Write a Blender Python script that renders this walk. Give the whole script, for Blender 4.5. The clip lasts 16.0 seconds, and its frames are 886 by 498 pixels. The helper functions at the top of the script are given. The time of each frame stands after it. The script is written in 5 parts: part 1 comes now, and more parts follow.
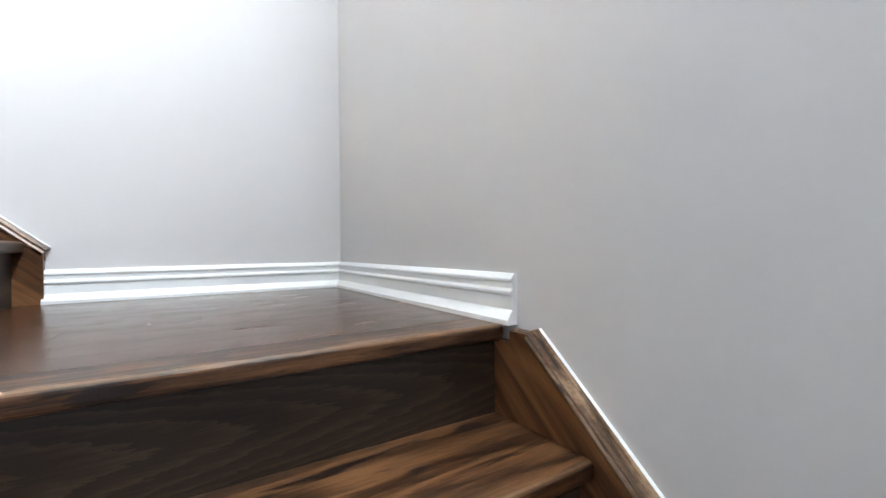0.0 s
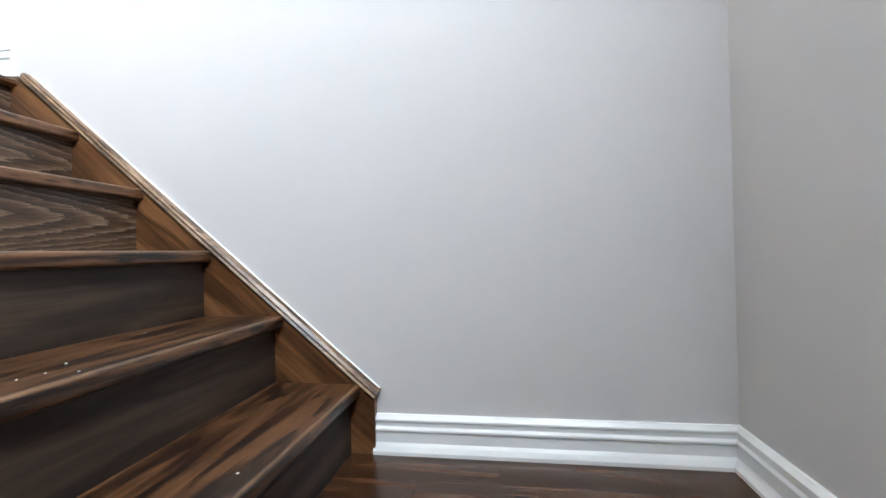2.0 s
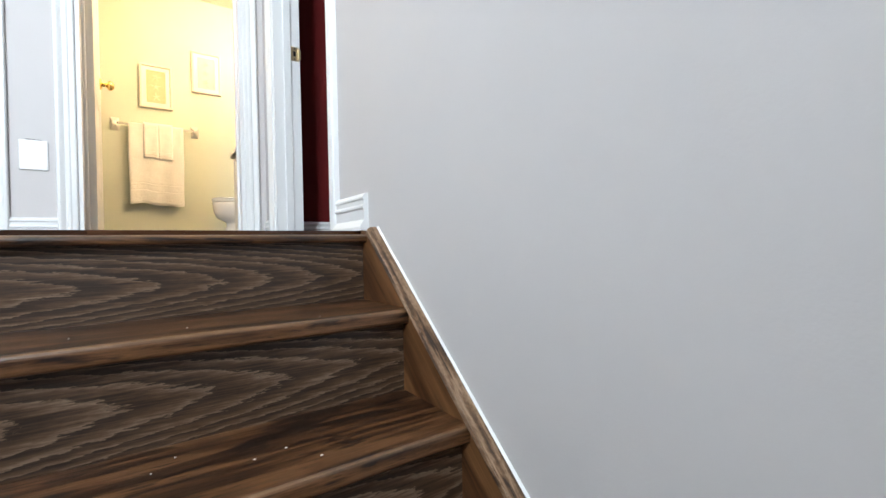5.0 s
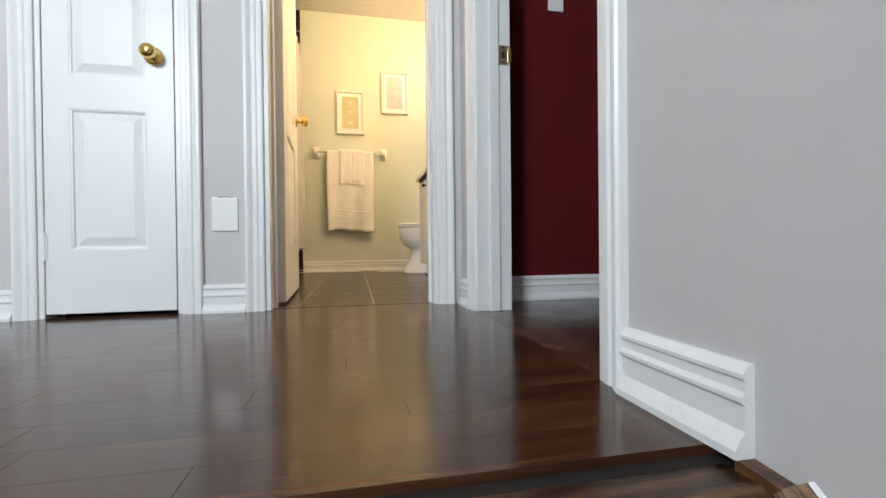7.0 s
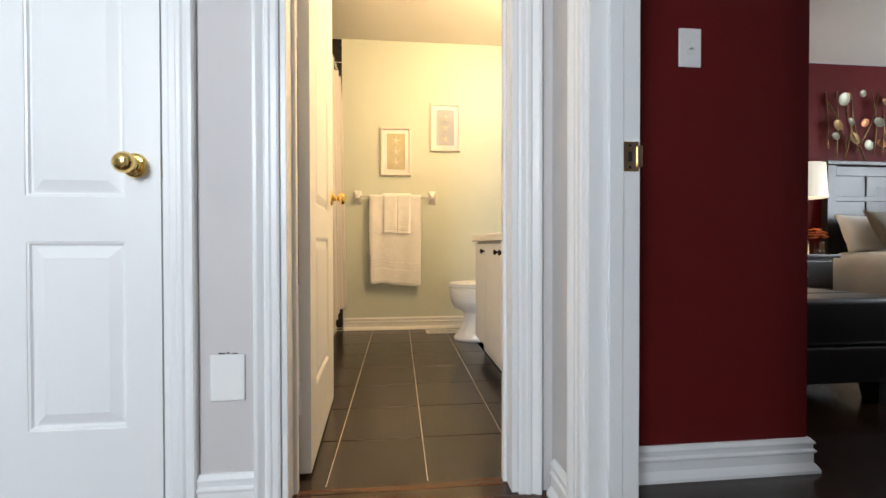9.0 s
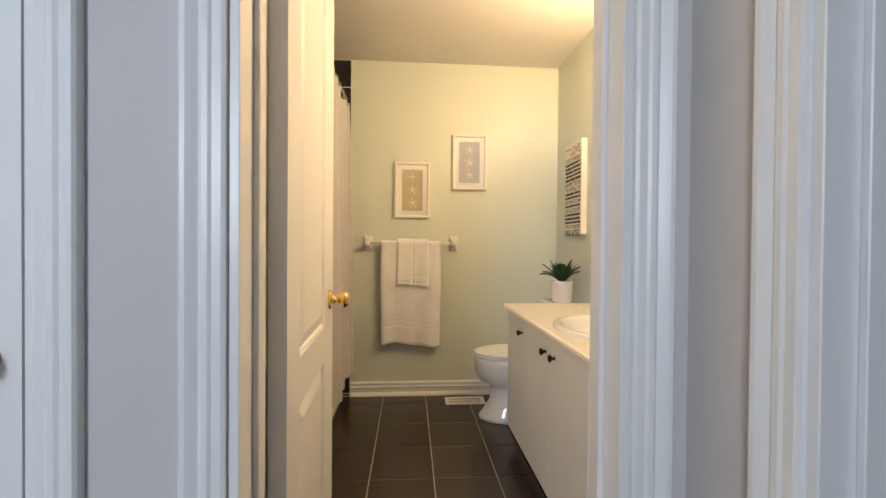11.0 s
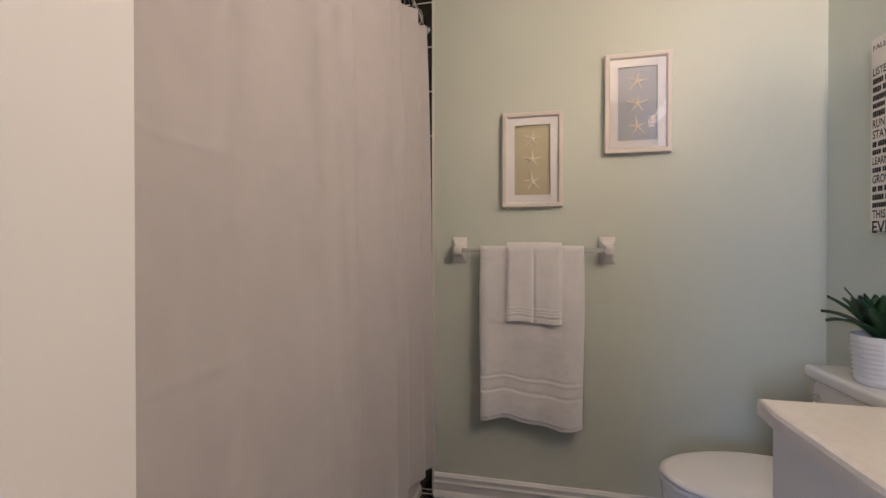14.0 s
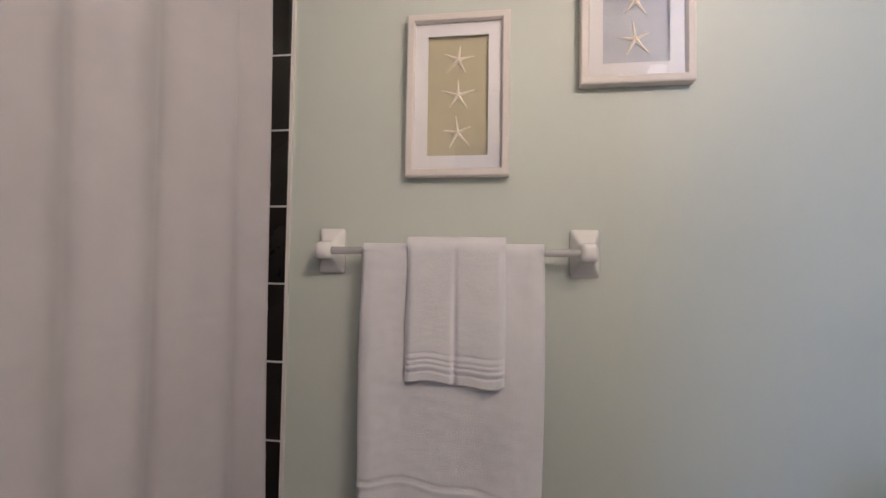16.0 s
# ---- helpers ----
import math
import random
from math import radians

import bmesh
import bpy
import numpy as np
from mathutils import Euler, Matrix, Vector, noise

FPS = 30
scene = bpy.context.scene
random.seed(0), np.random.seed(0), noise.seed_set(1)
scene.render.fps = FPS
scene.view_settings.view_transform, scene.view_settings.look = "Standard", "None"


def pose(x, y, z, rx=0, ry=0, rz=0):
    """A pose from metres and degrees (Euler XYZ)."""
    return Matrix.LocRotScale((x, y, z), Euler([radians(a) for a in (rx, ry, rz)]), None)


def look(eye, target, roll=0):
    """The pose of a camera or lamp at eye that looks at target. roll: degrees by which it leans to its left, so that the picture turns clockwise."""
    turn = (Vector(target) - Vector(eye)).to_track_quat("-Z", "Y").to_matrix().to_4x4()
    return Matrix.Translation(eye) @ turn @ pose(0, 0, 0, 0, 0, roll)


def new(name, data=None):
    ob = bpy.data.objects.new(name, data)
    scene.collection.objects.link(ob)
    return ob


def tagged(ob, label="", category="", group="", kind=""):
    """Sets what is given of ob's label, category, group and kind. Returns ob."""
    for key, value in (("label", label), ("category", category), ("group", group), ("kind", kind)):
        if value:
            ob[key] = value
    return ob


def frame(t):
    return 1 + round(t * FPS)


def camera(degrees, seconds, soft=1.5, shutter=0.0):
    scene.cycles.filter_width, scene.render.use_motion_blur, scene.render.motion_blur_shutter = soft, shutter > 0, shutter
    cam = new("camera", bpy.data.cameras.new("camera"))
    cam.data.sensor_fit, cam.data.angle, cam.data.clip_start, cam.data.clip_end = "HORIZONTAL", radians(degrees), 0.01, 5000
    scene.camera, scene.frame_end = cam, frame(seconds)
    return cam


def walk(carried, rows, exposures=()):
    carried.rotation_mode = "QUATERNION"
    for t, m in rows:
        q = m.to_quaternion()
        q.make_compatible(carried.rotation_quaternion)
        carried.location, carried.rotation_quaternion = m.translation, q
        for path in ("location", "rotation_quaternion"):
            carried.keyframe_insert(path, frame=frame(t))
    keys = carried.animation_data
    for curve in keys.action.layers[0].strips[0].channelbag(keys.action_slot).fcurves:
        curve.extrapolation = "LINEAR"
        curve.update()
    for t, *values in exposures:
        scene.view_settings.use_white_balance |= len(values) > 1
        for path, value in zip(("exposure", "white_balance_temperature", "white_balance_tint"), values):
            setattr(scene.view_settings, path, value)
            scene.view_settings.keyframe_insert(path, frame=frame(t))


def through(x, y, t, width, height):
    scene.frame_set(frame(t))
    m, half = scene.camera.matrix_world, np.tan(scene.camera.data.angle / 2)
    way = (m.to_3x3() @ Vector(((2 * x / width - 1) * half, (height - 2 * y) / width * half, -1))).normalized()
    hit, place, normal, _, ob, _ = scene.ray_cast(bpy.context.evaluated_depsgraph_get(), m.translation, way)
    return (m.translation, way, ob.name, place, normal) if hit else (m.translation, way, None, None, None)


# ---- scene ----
cam = camera(93.0, 16.0)
PATH = [
    (0, (0.135, 0.239, -0.981), (1.208, 1.926, -0.987), -0.6),
    (0.5, (0.191, 0.423, -0.888), (0.882, 2.3, -0.882), -0.6),
    (1, (0.237, 0.561, -0.824), (0.599, 2.528, -0.811), -1.0),
    (1.5, (0.236, 0.705, -0.663), (0.236, 2.705, -0.653), -1.4),
    (2, (0.164, 0.839, -0.59), (-0.13, 2.817, -0.577), -1.4),
    (2.5, (0.092, 0.923, -0.461), (-0.402, 2.861, -0.434), -0.9),
    (3, (0.095, 1.07, -0.353), (-0.655, 2.924, -0.35), -1.5),
    (3.5, (0.044, 1.182, -0.258), (-0.942, 2.922, -0.236), -1.6),
    (4, (-0.04, 1.304, -0.169), (-1.249, 2.898, -0.178), -1.2),
    (4.5, (-0.132, 1.403, -0.08), (-1.602, 2.759, -0.091), -1.4),
    (5, (-0.292, 1.485, -0.048), (-1.947, 2.609, -0.063), -1.2),
    (7.5, (-1.144, 1.543, 0.376), (-3.121, 1.846, 0.36), -0.5),
    (8, (-1.275, 1.509, 0.511), (-3.26, 1.75, 0.493), -0.4),
    (8.5, (-1.389, 1.509, 0.589), (-3.376, 1.732, 0.566), -0.3),
    (9, (-1.502, 1.529, 0.722), (-3.491, 1.738, 0.7), -0.1),
    (9.5, (-1.625, 1.527, 0.789), (-3.615, 1.723, 0.761), -0.0),
    (10, (-1.731, 1.509, 0.924), (-3.722, 1.693, 0.899), 0.3),
    (12.5, (-2.596, 1.491, 1.178), (-4.595, 1.511, 1.151), 0.2),
    (13, (-2.828, 1.494, 1.185), (-4.826, 1.408, 1.16), 0.2),
    (13.5, (-3.016, 1.521, 1.169), (-4.998, 1.257, 1.159), 0.1),
    (14, (-3.232, 1.52, 1.135), (-5.186, 1.091, 1.121), -0.0),
    (14.5, (-3.417, 1.523, 1.138), (-5.363, 1.062, 1.112), 0.1),
    (15, (-3.652, 1.576, 1.105), (-5.603, 1.137, 1.077), -0.0),
    (15.5, (-3.843, 1.611, 1.089), (-5.801, 1.204, 1.087), 0.4),
    (16, (-4.059, 1.615, 1.09), (-6.039, 1.346, 1.157), 0.9),
]
EXPOSURES = [(0, 1.50, 6300, 10), (0.5, 1.28, 6300, 10), (1.0, 0.96, 6300, 10), (2.5, 0.82, 6300, 10), (3.5, 0.62, 6300, 10), (5, -0.03, 6400, 10), (7.5, -0.68, 6500, 11), (8.5, -0.63, 6500, 12), (10, -0.93, 6500, 12), (12.5, -1.73, 5350, 19), (13.5, -1.86, 4950, 21), (14.5, -1.82, 4650, 24), (16, -1.62, 4500, 24)]
STAIR_W, HALL_W, BED_W, VANITY_W = 195.0, 4.0, 140.0, 70.0

walk(cam, [(t, look(eye, target, roll)) for t, eye, target, roll in PATH], EXPOSURES)

# ---- world, window light, lamps ----
world = bpy.data.worlds.new("world")
scene.world = world
world.use_nodes = True
wn = world.node_tree
sky = wn.nodes.new("ShaderNodeTexSky")
sky.sky_type = "NISHITA"
sky.sun_disc = False
sky.sun_elevation, sky.sun_rotation = radians(46), radians(299)
wn.links.new(sky.outputs[0], wn.nodes["Background"].inputs[0])
wn.nodes["Background"].inputs[1].default_value = 0.12


def lamp(name, kind, m, energy, colour, size=0.1, size_y=None):
    d = bpy.data.lights.new(name, kind)
    d.energy, d.color = energy, colour
    if kind == "AREA":
        d.shape, d.size, d.size_y = "RECTANGLE", size, size_y or size
    elif kind == "SUN":
        d.angle = size
    else:
        d.shadow_soft_size = size
    ob = new(name, d)
    ob.matrix_basis = m
    return ob


DAY, WARM = (0.828, 0.925, 1.0), (1.0, 0.66, 0.34)
lamp("sun", "SUN", look((-9, 5, 11), (0, 0, 0)), 2.5, (1.0, 0.95, 0.88), radians(0.6))
# daylight standing in the stair and bedroom windows; the far hall lamp is added fill
lamp("stair_window_light", "AREA", look((0.80, -0.05, 1.83), (-2.7, 0.1, 0.8)), STAIR_W, DAY, 0.66, 1.02)
lamp("hall_fill_light", "AREA", look((-1.6, -2.55, 1.45), (-1.6, 0, 1.2)), HALL_W, DAY, 1.5, 1.2)
lamp("bedroom_window_light", "AREA", look((-3.1, 7.80, 1.5), (-3.5, 4.6, 1.0)), BED_W, DAY, 1.7, 1.2)
for vx in (-3.77, -3.57, -3.37):
    lamp("vanity_bulb_light", "POINT", pose(vx, 2.43, 2.105), VANITY_W, WARM, 0.045)
lamp("bedside_bulb_light", "POINT", pose(-4.85, 4.98, 1.255), 6, (1.0, 0.72, 0.42), 0.05)


# ---- materials ----
def mat(name, colour, rough=0.6, metal=0.0):
    m = bpy.data.materials.new(name)
    m.use_nodes = True
    b = m.node_tree.nodes["Principled BSDF"]
    b.inputs["Base Color"].default_value = (*colour, 1)
    b.inputs["Roughness"].default_value = rough
    b.inputs["Metallic"].default_value = metal
    return m, m.node_tree, b


def nd(nt, kind, **kw):
    n = nt.nodes.new(kind)
    for k, v in kw.items():
        n.inputs[k].default_value = v
    return n


def ramp(nt, fac, stops):
    r = nt.nodes.new("ShaderNodeValToRGB")
    e = r.color_ramp.elements
    while len(e) < len(stops):
        e.new(0.5)
    for el, (p, c) in zip(e, stops):
        el.position, el.color = p, (*c, 1)
    nt.links.new(fac, r.inputs[0])
    return r.outputs[0]


def math_node(nt, op, a, b=None):
    n = nt.nodes.new("ShaderNodeMath")
    n.operation = op
    for i, v in enumerate((a, b)):
        if v is None:
            continue
        if isinstance(v, (int, float)):
            n.inputs[i].default_value = v
        else:
            nt.links.new(v, n.inputs[i])
    return n.outputs[0]


def coords(nt, scale=(1, 1, 1), loc=None, turn=None):
    tc = nt.nodes.new("ShaderNodeTexCoord")
    mp = nt.nodes.new("ShaderNodeMapping")
    mp.inputs["Scale"].default_value = scale
    src = tc.outputs["Object"]
    if turn is not None:
        tm = nt.nodes.new("ShaderNodeMapping")
        tm.inputs["Rotation"].default_value = turn
        nt.links.new(src, tm.inputs["Vector"])
        src = tm.outputs[0]
    nt.links.new(src, mp.inputs["Vector"])
    if loc is not None:
        nt.links.new(loc, mp.inputs["Location"])
    return mp.outputs[0]


def rnd(nt):
    return nt.nodes.new("ShaderNodeObjectInfo").outputs["Random"]


def noise_tex(nt, vec, scale, detail=4.0, rough=0.5, dist=0.0):
    n = nd(nt, "ShaderNodeTexNoise", Scale=scale, Detail=detail, Roughness=rough, Distortion=dist)
    nt.links.new(vec, n.inputs["Vector"])
    return n.outputs["Fac"]


def bump(nt, b, height, strength, dist=0.002):
    n = nd(nt, "ShaderNodeBump", Strength=strength, Distance=dist)
    nt.links.new(height, n.inputs["Height"])
    nt.links.new(n.outputs[0], b.inputs["Normal"])


def paint(name, colour, rough=0.55, mottle=0.05, grain=0.12, gscale=220):
    m, nt, b = mat(name, colour, rough)
    v = coords(nt)
    big = noise_tex(nt, v, 1.7, 5, 0.6)
    lo = tuple(c * (1 - mottle) for c in colour)
    hi = tuple(min(1, c * (1 + mottle)) for c in colour)
    nt.links.new(ramp(nt, big, [(0.3, lo), (0.7, hi)]), b.inputs["Base Color"])
    fine = noise_tex(nt, v, gscale, 2)
    bump(nt, b, fine, grain, 0.0015)
    r = math_node(nt, "MULTIPLY_ADD", noise_tex(nt, v, 9, 3), 0.12)
    r.node.inputs[2].default_value = rough - 0.06
    nt.links.new(r, b.inputs["Roughness"])
    return m


def wood(name, dark, mid, light, rough, axis, cathedral=False, ring=1.0, relief=0.12, turn=None, worn=None):
    """Stained oak, grain along the given local axis; long bands, pores and a little wear. worn: front axis and sign of
    an edge line of wear and painted highlight.
    """
    m, nt, b = mat(name, mid, rough)
    k = "xyz".index(axis)
    off = nt.nodes.new("ShaderNodeCombineXYZ")
    for i in range(3):
        nt.links.new(math_node(nt, "MULTIPLY", rnd(nt), 7.3 + 3 * i), off.inputs[i])
    long = [9.0, 9.0, 9.0]
    long[k] = 0.8
    v = coords(nt, tuple(long), off.outputs[0], turn)
    warp = noise_tex(nt, v, 1.0, 3, 0.55)
    if cathedral:
        sep = nt.nodes.new("ShaderNodeSeparateXYZ")
        tc = nt.nodes.new("ShaderNodeTexCoord")
        nt.links.new(tc.outputs["Object"], sep.inputs[0])
        u = sep.outputs[k]
        h = sep.outputs[2]
        mid_h = math_node(nt, "MULTIPLY_ADD", rnd(nt), 0.03)
        mid_h.node.inputs[2].default_value = -0.02
        d = math_node(nt, "SUBTRACT", h, mid_h)
        q = math_node(nt, "MULTIPLY", math_node(nt, "ABSOLUTE", d), 12.0)
        q = math_node(nt, "ADD", q, math_node(nt, "MULTIPLY", math_node(nt, "MULTIPLY", d, d), 500.0))
        f = math_node(nt, "ADD", math_node(nt, "MULTIPLY", u, 8.0), q)
        f = math_node(nt, "ADD", f, math_node(nt, "MULTIPLY", warp, 2.4))
        jag = [150.0, 150.0, 150.0]
        jag[k] = 20.0
        f = math_node(nt, "ADD", f, math_node(nt, "MULTIPLY", noise_tex(nt, coords(nt, tuple(jag), off.outputs[0]), 1.0, 3, 0.75), 1.15))
        f = math_node(nt, "ADD", f, math_node(nt, "MULTIPLY", rnd(nt), 20.0))
        band = math_node(nt, "POWER", math_node(nt, "FRACT", f), 1.9)
    else:
        f = math_node(nt, "MULTIPLY", warp, 5.0 * ring)
        if ring > 1.2:
            jag = [120.0, 120.0, 120.0]
            jag[k] = 14.0
            f = math_node(nt, "ADD", f, math_node(nt, "MULTIPLY", noise_tex(nt, coords(nt, tuple(jag), off.outputs[0]), 1.0, 3, 0.7), 0.8))
        band = math_node(nt, "MULTIPLY", math_node(nt, "PINGPONG", f, 0.5), 2.0)
    pores_s = [260.0, 260.0, 260.0]
    pores_s[k] = 7.0
    pv = coords(nt, tuple(pores_s), off.outputs[0], turn)
    pores = math_node(nt, "MULTIPLY_ADD", noise_tex(nt, pv, 1.0, 3, 0.7), 1.7)
    pores.node.inputs[2].default_value = -0.38
    mixv = math_node(nt, "ADD", math_node(nt, "MULTIPLY", band, 0.58), math_node(nt, "MULTIPLY", pores, 0.52))
    tone = math_node(nt, "MULTIPLY_ADD", rnd(nt), 0.16)
    tone.node.inputs[2].default_value = -0.08
    mixv = math_node(nt, "ADD", mixv, tone)
    if ring > 1.2:
        # dark flame figure and short open pores of flat-sawn oak
        fs, ds = [30.0] * 3, [300.0] * 3
        fs[k], ds[k] = 5.0, 26.0
        for sc, lo, hi, deep in ((fs, 0.565, 0.62, 0.45), (ds, 0.60, 0.68, 0.25)):
            fl = noise_tex(nt, coords(nt, tuple(sc), off.outputs[0], turn), 1.0, 3, 0.6, 0.5)
            mr = nd(nt, "ShaderNodeMapRange")
            mr.inputs[1].default_value, mr.inputs[2].default_value, mr.inputs[4].default_value = lo, hi, deep
            nt.links.new(fl, mr.inputs[0])
            mixv = math_node(nt, "SUBTRACT", mixv, mr.outputs[0])
    col = ramp(nt, mixv, [(0.22, dark), (0.55, mid), (0.95, light)])
    if worn is not None:
        # finish rubbed through along the rounded front edge, its gloss highlight painted in with it
        axis_i, sign = worn
        sep = nt.nodes.new("ShaderNodeSeparateXYZ")
        nt.links.new(nt.nodes.new("ShaderNodeTexCoord").outputs["Object"], sep.inputs[0])
        front = math_node(nt, "MULTIPLY", sep.outputs[axis_i], sign)
        edge = math_node(nt, "SUBTRACT", 1.0, math_node(nt, "DIVIDE", math_node(nt, "ABSOLUTE", math_node(nt, "SUBTRACT", front, 0.004)), 0.0055))
        up = math_node(nt, "ADD", 1.0, math_node(nt, "DIVIDE", sep.outputs[2], 0.008))
        patch = noise_tex(nt, coords(nt, (55, 55, 55), off.outputs[0]), 1.0, 4, 0.7)
        amount = math_node(nt, "MULTIPLY", math_node(nt, "MAXIMUM", math_node(nt, "MULTIPLY", edge, up), 0.0), math_node(nt, "MULTIPLY", patch, 1.5))
        amount.node.use_clamp = True
        mx = nt.nodes.new("ShaderNodeMixRGB")
        nt.links.new(amount, mx.inputs[0])
        nt.links.new(col, mx.inputs[1])
        mx.inputs[2].default_value = (0.19, 0.11, 0.055, 1)
        col = mx.outputs[0]
    nt.links.new(col, b.inputs["Base Color"])
    wear = noise_tex(nt, coords(nt, (3, 3, 3)), 2.0, 5, 0.6)
    rr = math_node(nt, "MULTIPLY_ADD", wear, 0.22)
    rr.node.inputs[2].default_value = rough - 0.11
    nt.links.new(rr, b.inputs["Roughness"])
    bump(nt, b, pores, relief, 0.0008)
    return m


def metal(name, colour, rough):
    m, nt, b = mat(name, colour, rough, 1.0)
    n = noise_tex(nt, coords(nt), 60, 3)
    r = math_node(nt, "MULTIPLY_ADD", n, 0.12)
    r.node.inputs[2].default_value = max(0.02, rough - 0.06)
    nt.links.new(r, b.inputs["Roughness"])
    return m


def glass(name, colour=(1, 1, 1), rough=0.0, ior=1.45):
    m, nt, b = mat(name, colour, rough)
    b.inputs["Transmission Weight"].default_value = 1.0
    b.inputs["IOR"].default_value = ior
    return m


def sheer(name, colour, rough, alpha):
    """A thin see-through tinted plastic or frosted glass."""
    m, nt, b = mat(name, colour, rough)
    b.inputs["Alpha"].default_value = alpha
    return m


def glow(name, colour, strength):
    m, nt, b = mat(name, colour, 0.5)
    b.inputs["Emission Color"].default_value = (*colour, 1)
    b.inputs["Emission Strength"].default_value = strength
    return m


def cloth(name, colour, weave=900.0, strength=0.5, rough=0.95, through=0.0):
    m, nt, b = mat(name, colour, rough)
    v = coords(nt)
    n = noise_tex(nt, v, weave, 2, 0.7)
    big = noise_tex(nt, v, 14, 4, 0.6)
    lo = tuple(c * 0.94 for c in colour)
    nt.links.new(ramp(nt, big, [(0.3, lo), (0.7, colour)]), b.inputs["Base Color"])
    bump(nt, b, n, strength, 0.002)
    b.inputs["Sheen Weight"].default_value = 0.25
    if through:
        b.inputs["Subsurface Weight"].default_value = through
        b.inputs["Subsurface Radius"].default_value = (0.02, 0.02, 0.02)
    return m


GREY = paint("grey_wall_paint", (0.56, 0.54, 0.535), 0.62, 0.02)
MINT = paint("mint_wall_paint", (0.62, 0.665, 0.59), 0.5, 0.02)
RED = paint("red_wall_paint", (0.100, 0.0056, 0.0058), 0.66, 0.06)
RED.node_tree.nodes["Principled BSDF"].inputs["Specular IOR Level"].default_value = 0.18
WHITE = paint("white_trim_paint", (0.78, 0.79, 0.79), 0.36, 0.015, 0.012, 60)
DOORW = paint("white_door_paint", (0.78, 0.79, 0.79), 0.38, 0.02, 0.10, 160)
CEIL = paint("ceiling_paint", (0.72, 0.70, 0.66), 0.8, 0.02, 0.4, 120)
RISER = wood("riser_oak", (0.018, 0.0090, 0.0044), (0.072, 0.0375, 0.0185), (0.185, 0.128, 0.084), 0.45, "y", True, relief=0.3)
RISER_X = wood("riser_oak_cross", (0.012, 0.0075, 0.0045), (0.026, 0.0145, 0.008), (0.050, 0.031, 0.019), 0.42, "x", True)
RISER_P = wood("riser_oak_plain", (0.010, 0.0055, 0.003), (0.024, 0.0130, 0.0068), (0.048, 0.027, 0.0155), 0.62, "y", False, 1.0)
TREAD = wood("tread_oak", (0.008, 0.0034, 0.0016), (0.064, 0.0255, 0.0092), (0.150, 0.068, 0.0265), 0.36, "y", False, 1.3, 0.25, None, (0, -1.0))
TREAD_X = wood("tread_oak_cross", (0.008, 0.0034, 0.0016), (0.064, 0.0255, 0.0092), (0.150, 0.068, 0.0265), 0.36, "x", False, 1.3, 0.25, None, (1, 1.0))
PITCH = math.atan2(0.19, 0.2205)
STRING = wood("stringer_oak", (0.042, 0.0165, 0.006), (0.115, 0.048, 0.0175), (0.21, 0.098, 0.039), 0.36, "x", False, 1.1, 0.15, (0, -PITCH, 0))
STRING_Y = wood("stringer_oak_along", (0.042, 0.0165, 0.006), (0.115, 0.048, 0.0175), (0.21, 0.098, 0.039), 0.36, "y", False, 1.1, 0.15, (-PITCH, 0, 0))
CAPW = wood("worn_cap_oak", (0.030, 0.0135, 0.006), (0.140, 0.075, 0.036), (0.34, 0.225, 0.14), 0.34, "x", False, 1.6, 0.3, (0, -PITCH, 0))
CAPW_Y = wood("worn_cap_oak_along", (0.030, 0.0135, 0.006), (0.140, 0.075, 0.036), (0.34, 0.225, 0.14), 0.34, "y", False, 1.6, 0.3, (-PITCH, 0, 0))
PLANK_Y = wood("plank_oak", (0.028, 0.0112, 0.0053), (0.052, 0.0208, 0.0095), (0.082, 0.034, 0.0155), 0.17, "y", False, 1.0, 0.03)
PLANK_X = wood("plank_oak_cross", (0.032, 0.0130, 0.006), (0.058, 0.0240, 0.0108), (0.086, 0.037, 0.0165), 0.24, "x", False, 1.0, 0.03)
PLANK_BED = wood("bedroom_plank_oak", (0.014, 0.0058, 0.0028), (0.025, 0.0105, 0.0048), (0.038, 0.0165, 0.0075), 0.20, "x", False, 1.0, 0.03)
GROOVE = paint("dark_joint", (0.010, 0.006, 0.004), 0.8)
TILE = paint("charcoal_tile", (0.027, 0.0195, 0.0150), 0.24, 0.22, 0.10, 30)
GROUT = paint("pale_grout", (0.47, 0.43, 0.38), 0.9, 0.08, 0.4, 300)
WALLTILE = paint("black_wall_tile", (0.016, 0.015, 0.014), 0.16, 0.15, 0.05, 20)
WGROUT = paint("white_grout", (0.70, 0.69, 0.65), 0.85, 0.05, 0.3, 300)
BRASS = metal("polished_brass", (0.86, 0.61, 0.22), 0.14)
STRIKE = metal("worn_brass", (0.95, 0.80, 0.50), 0.32)
CHROME = metal("chrome", (0.80, 0.80, 0.82), 0.08)
BRONZE = metal("dark_bronze", (0.035, 0.027, 0.022), 0.35)
PORC = paint("white_porcelain", (0.82, 0.81, 0.78), 0.10, 0.01, 0.0)
LAM = paint("white_laminate", (0.78, 0.77, 0.73), 0.36, 0.02, 0.04, 60)
PLASTIC = paint("white_plastic", (0.80, 0.80, 0.79), 0.30, 0.01, 0.02)
TERRY = cloth("white_terry", (0.88, 0.88, 0.89), 420, 1.0)
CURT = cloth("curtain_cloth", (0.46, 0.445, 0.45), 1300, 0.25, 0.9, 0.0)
LINER = cloth("liner_vinyl", (0.78, 0.76, 0.74), 200, 0.1, 0.45, 0.0)
GLASS = glass("clear_glass")
PANE = glass("picture_glass", (1, 1, 1), 0.0, 1.45)
ACRYL = sheer("clear_acrylic", (0.80, 0.81, 0.80), 0.12, 0.55)
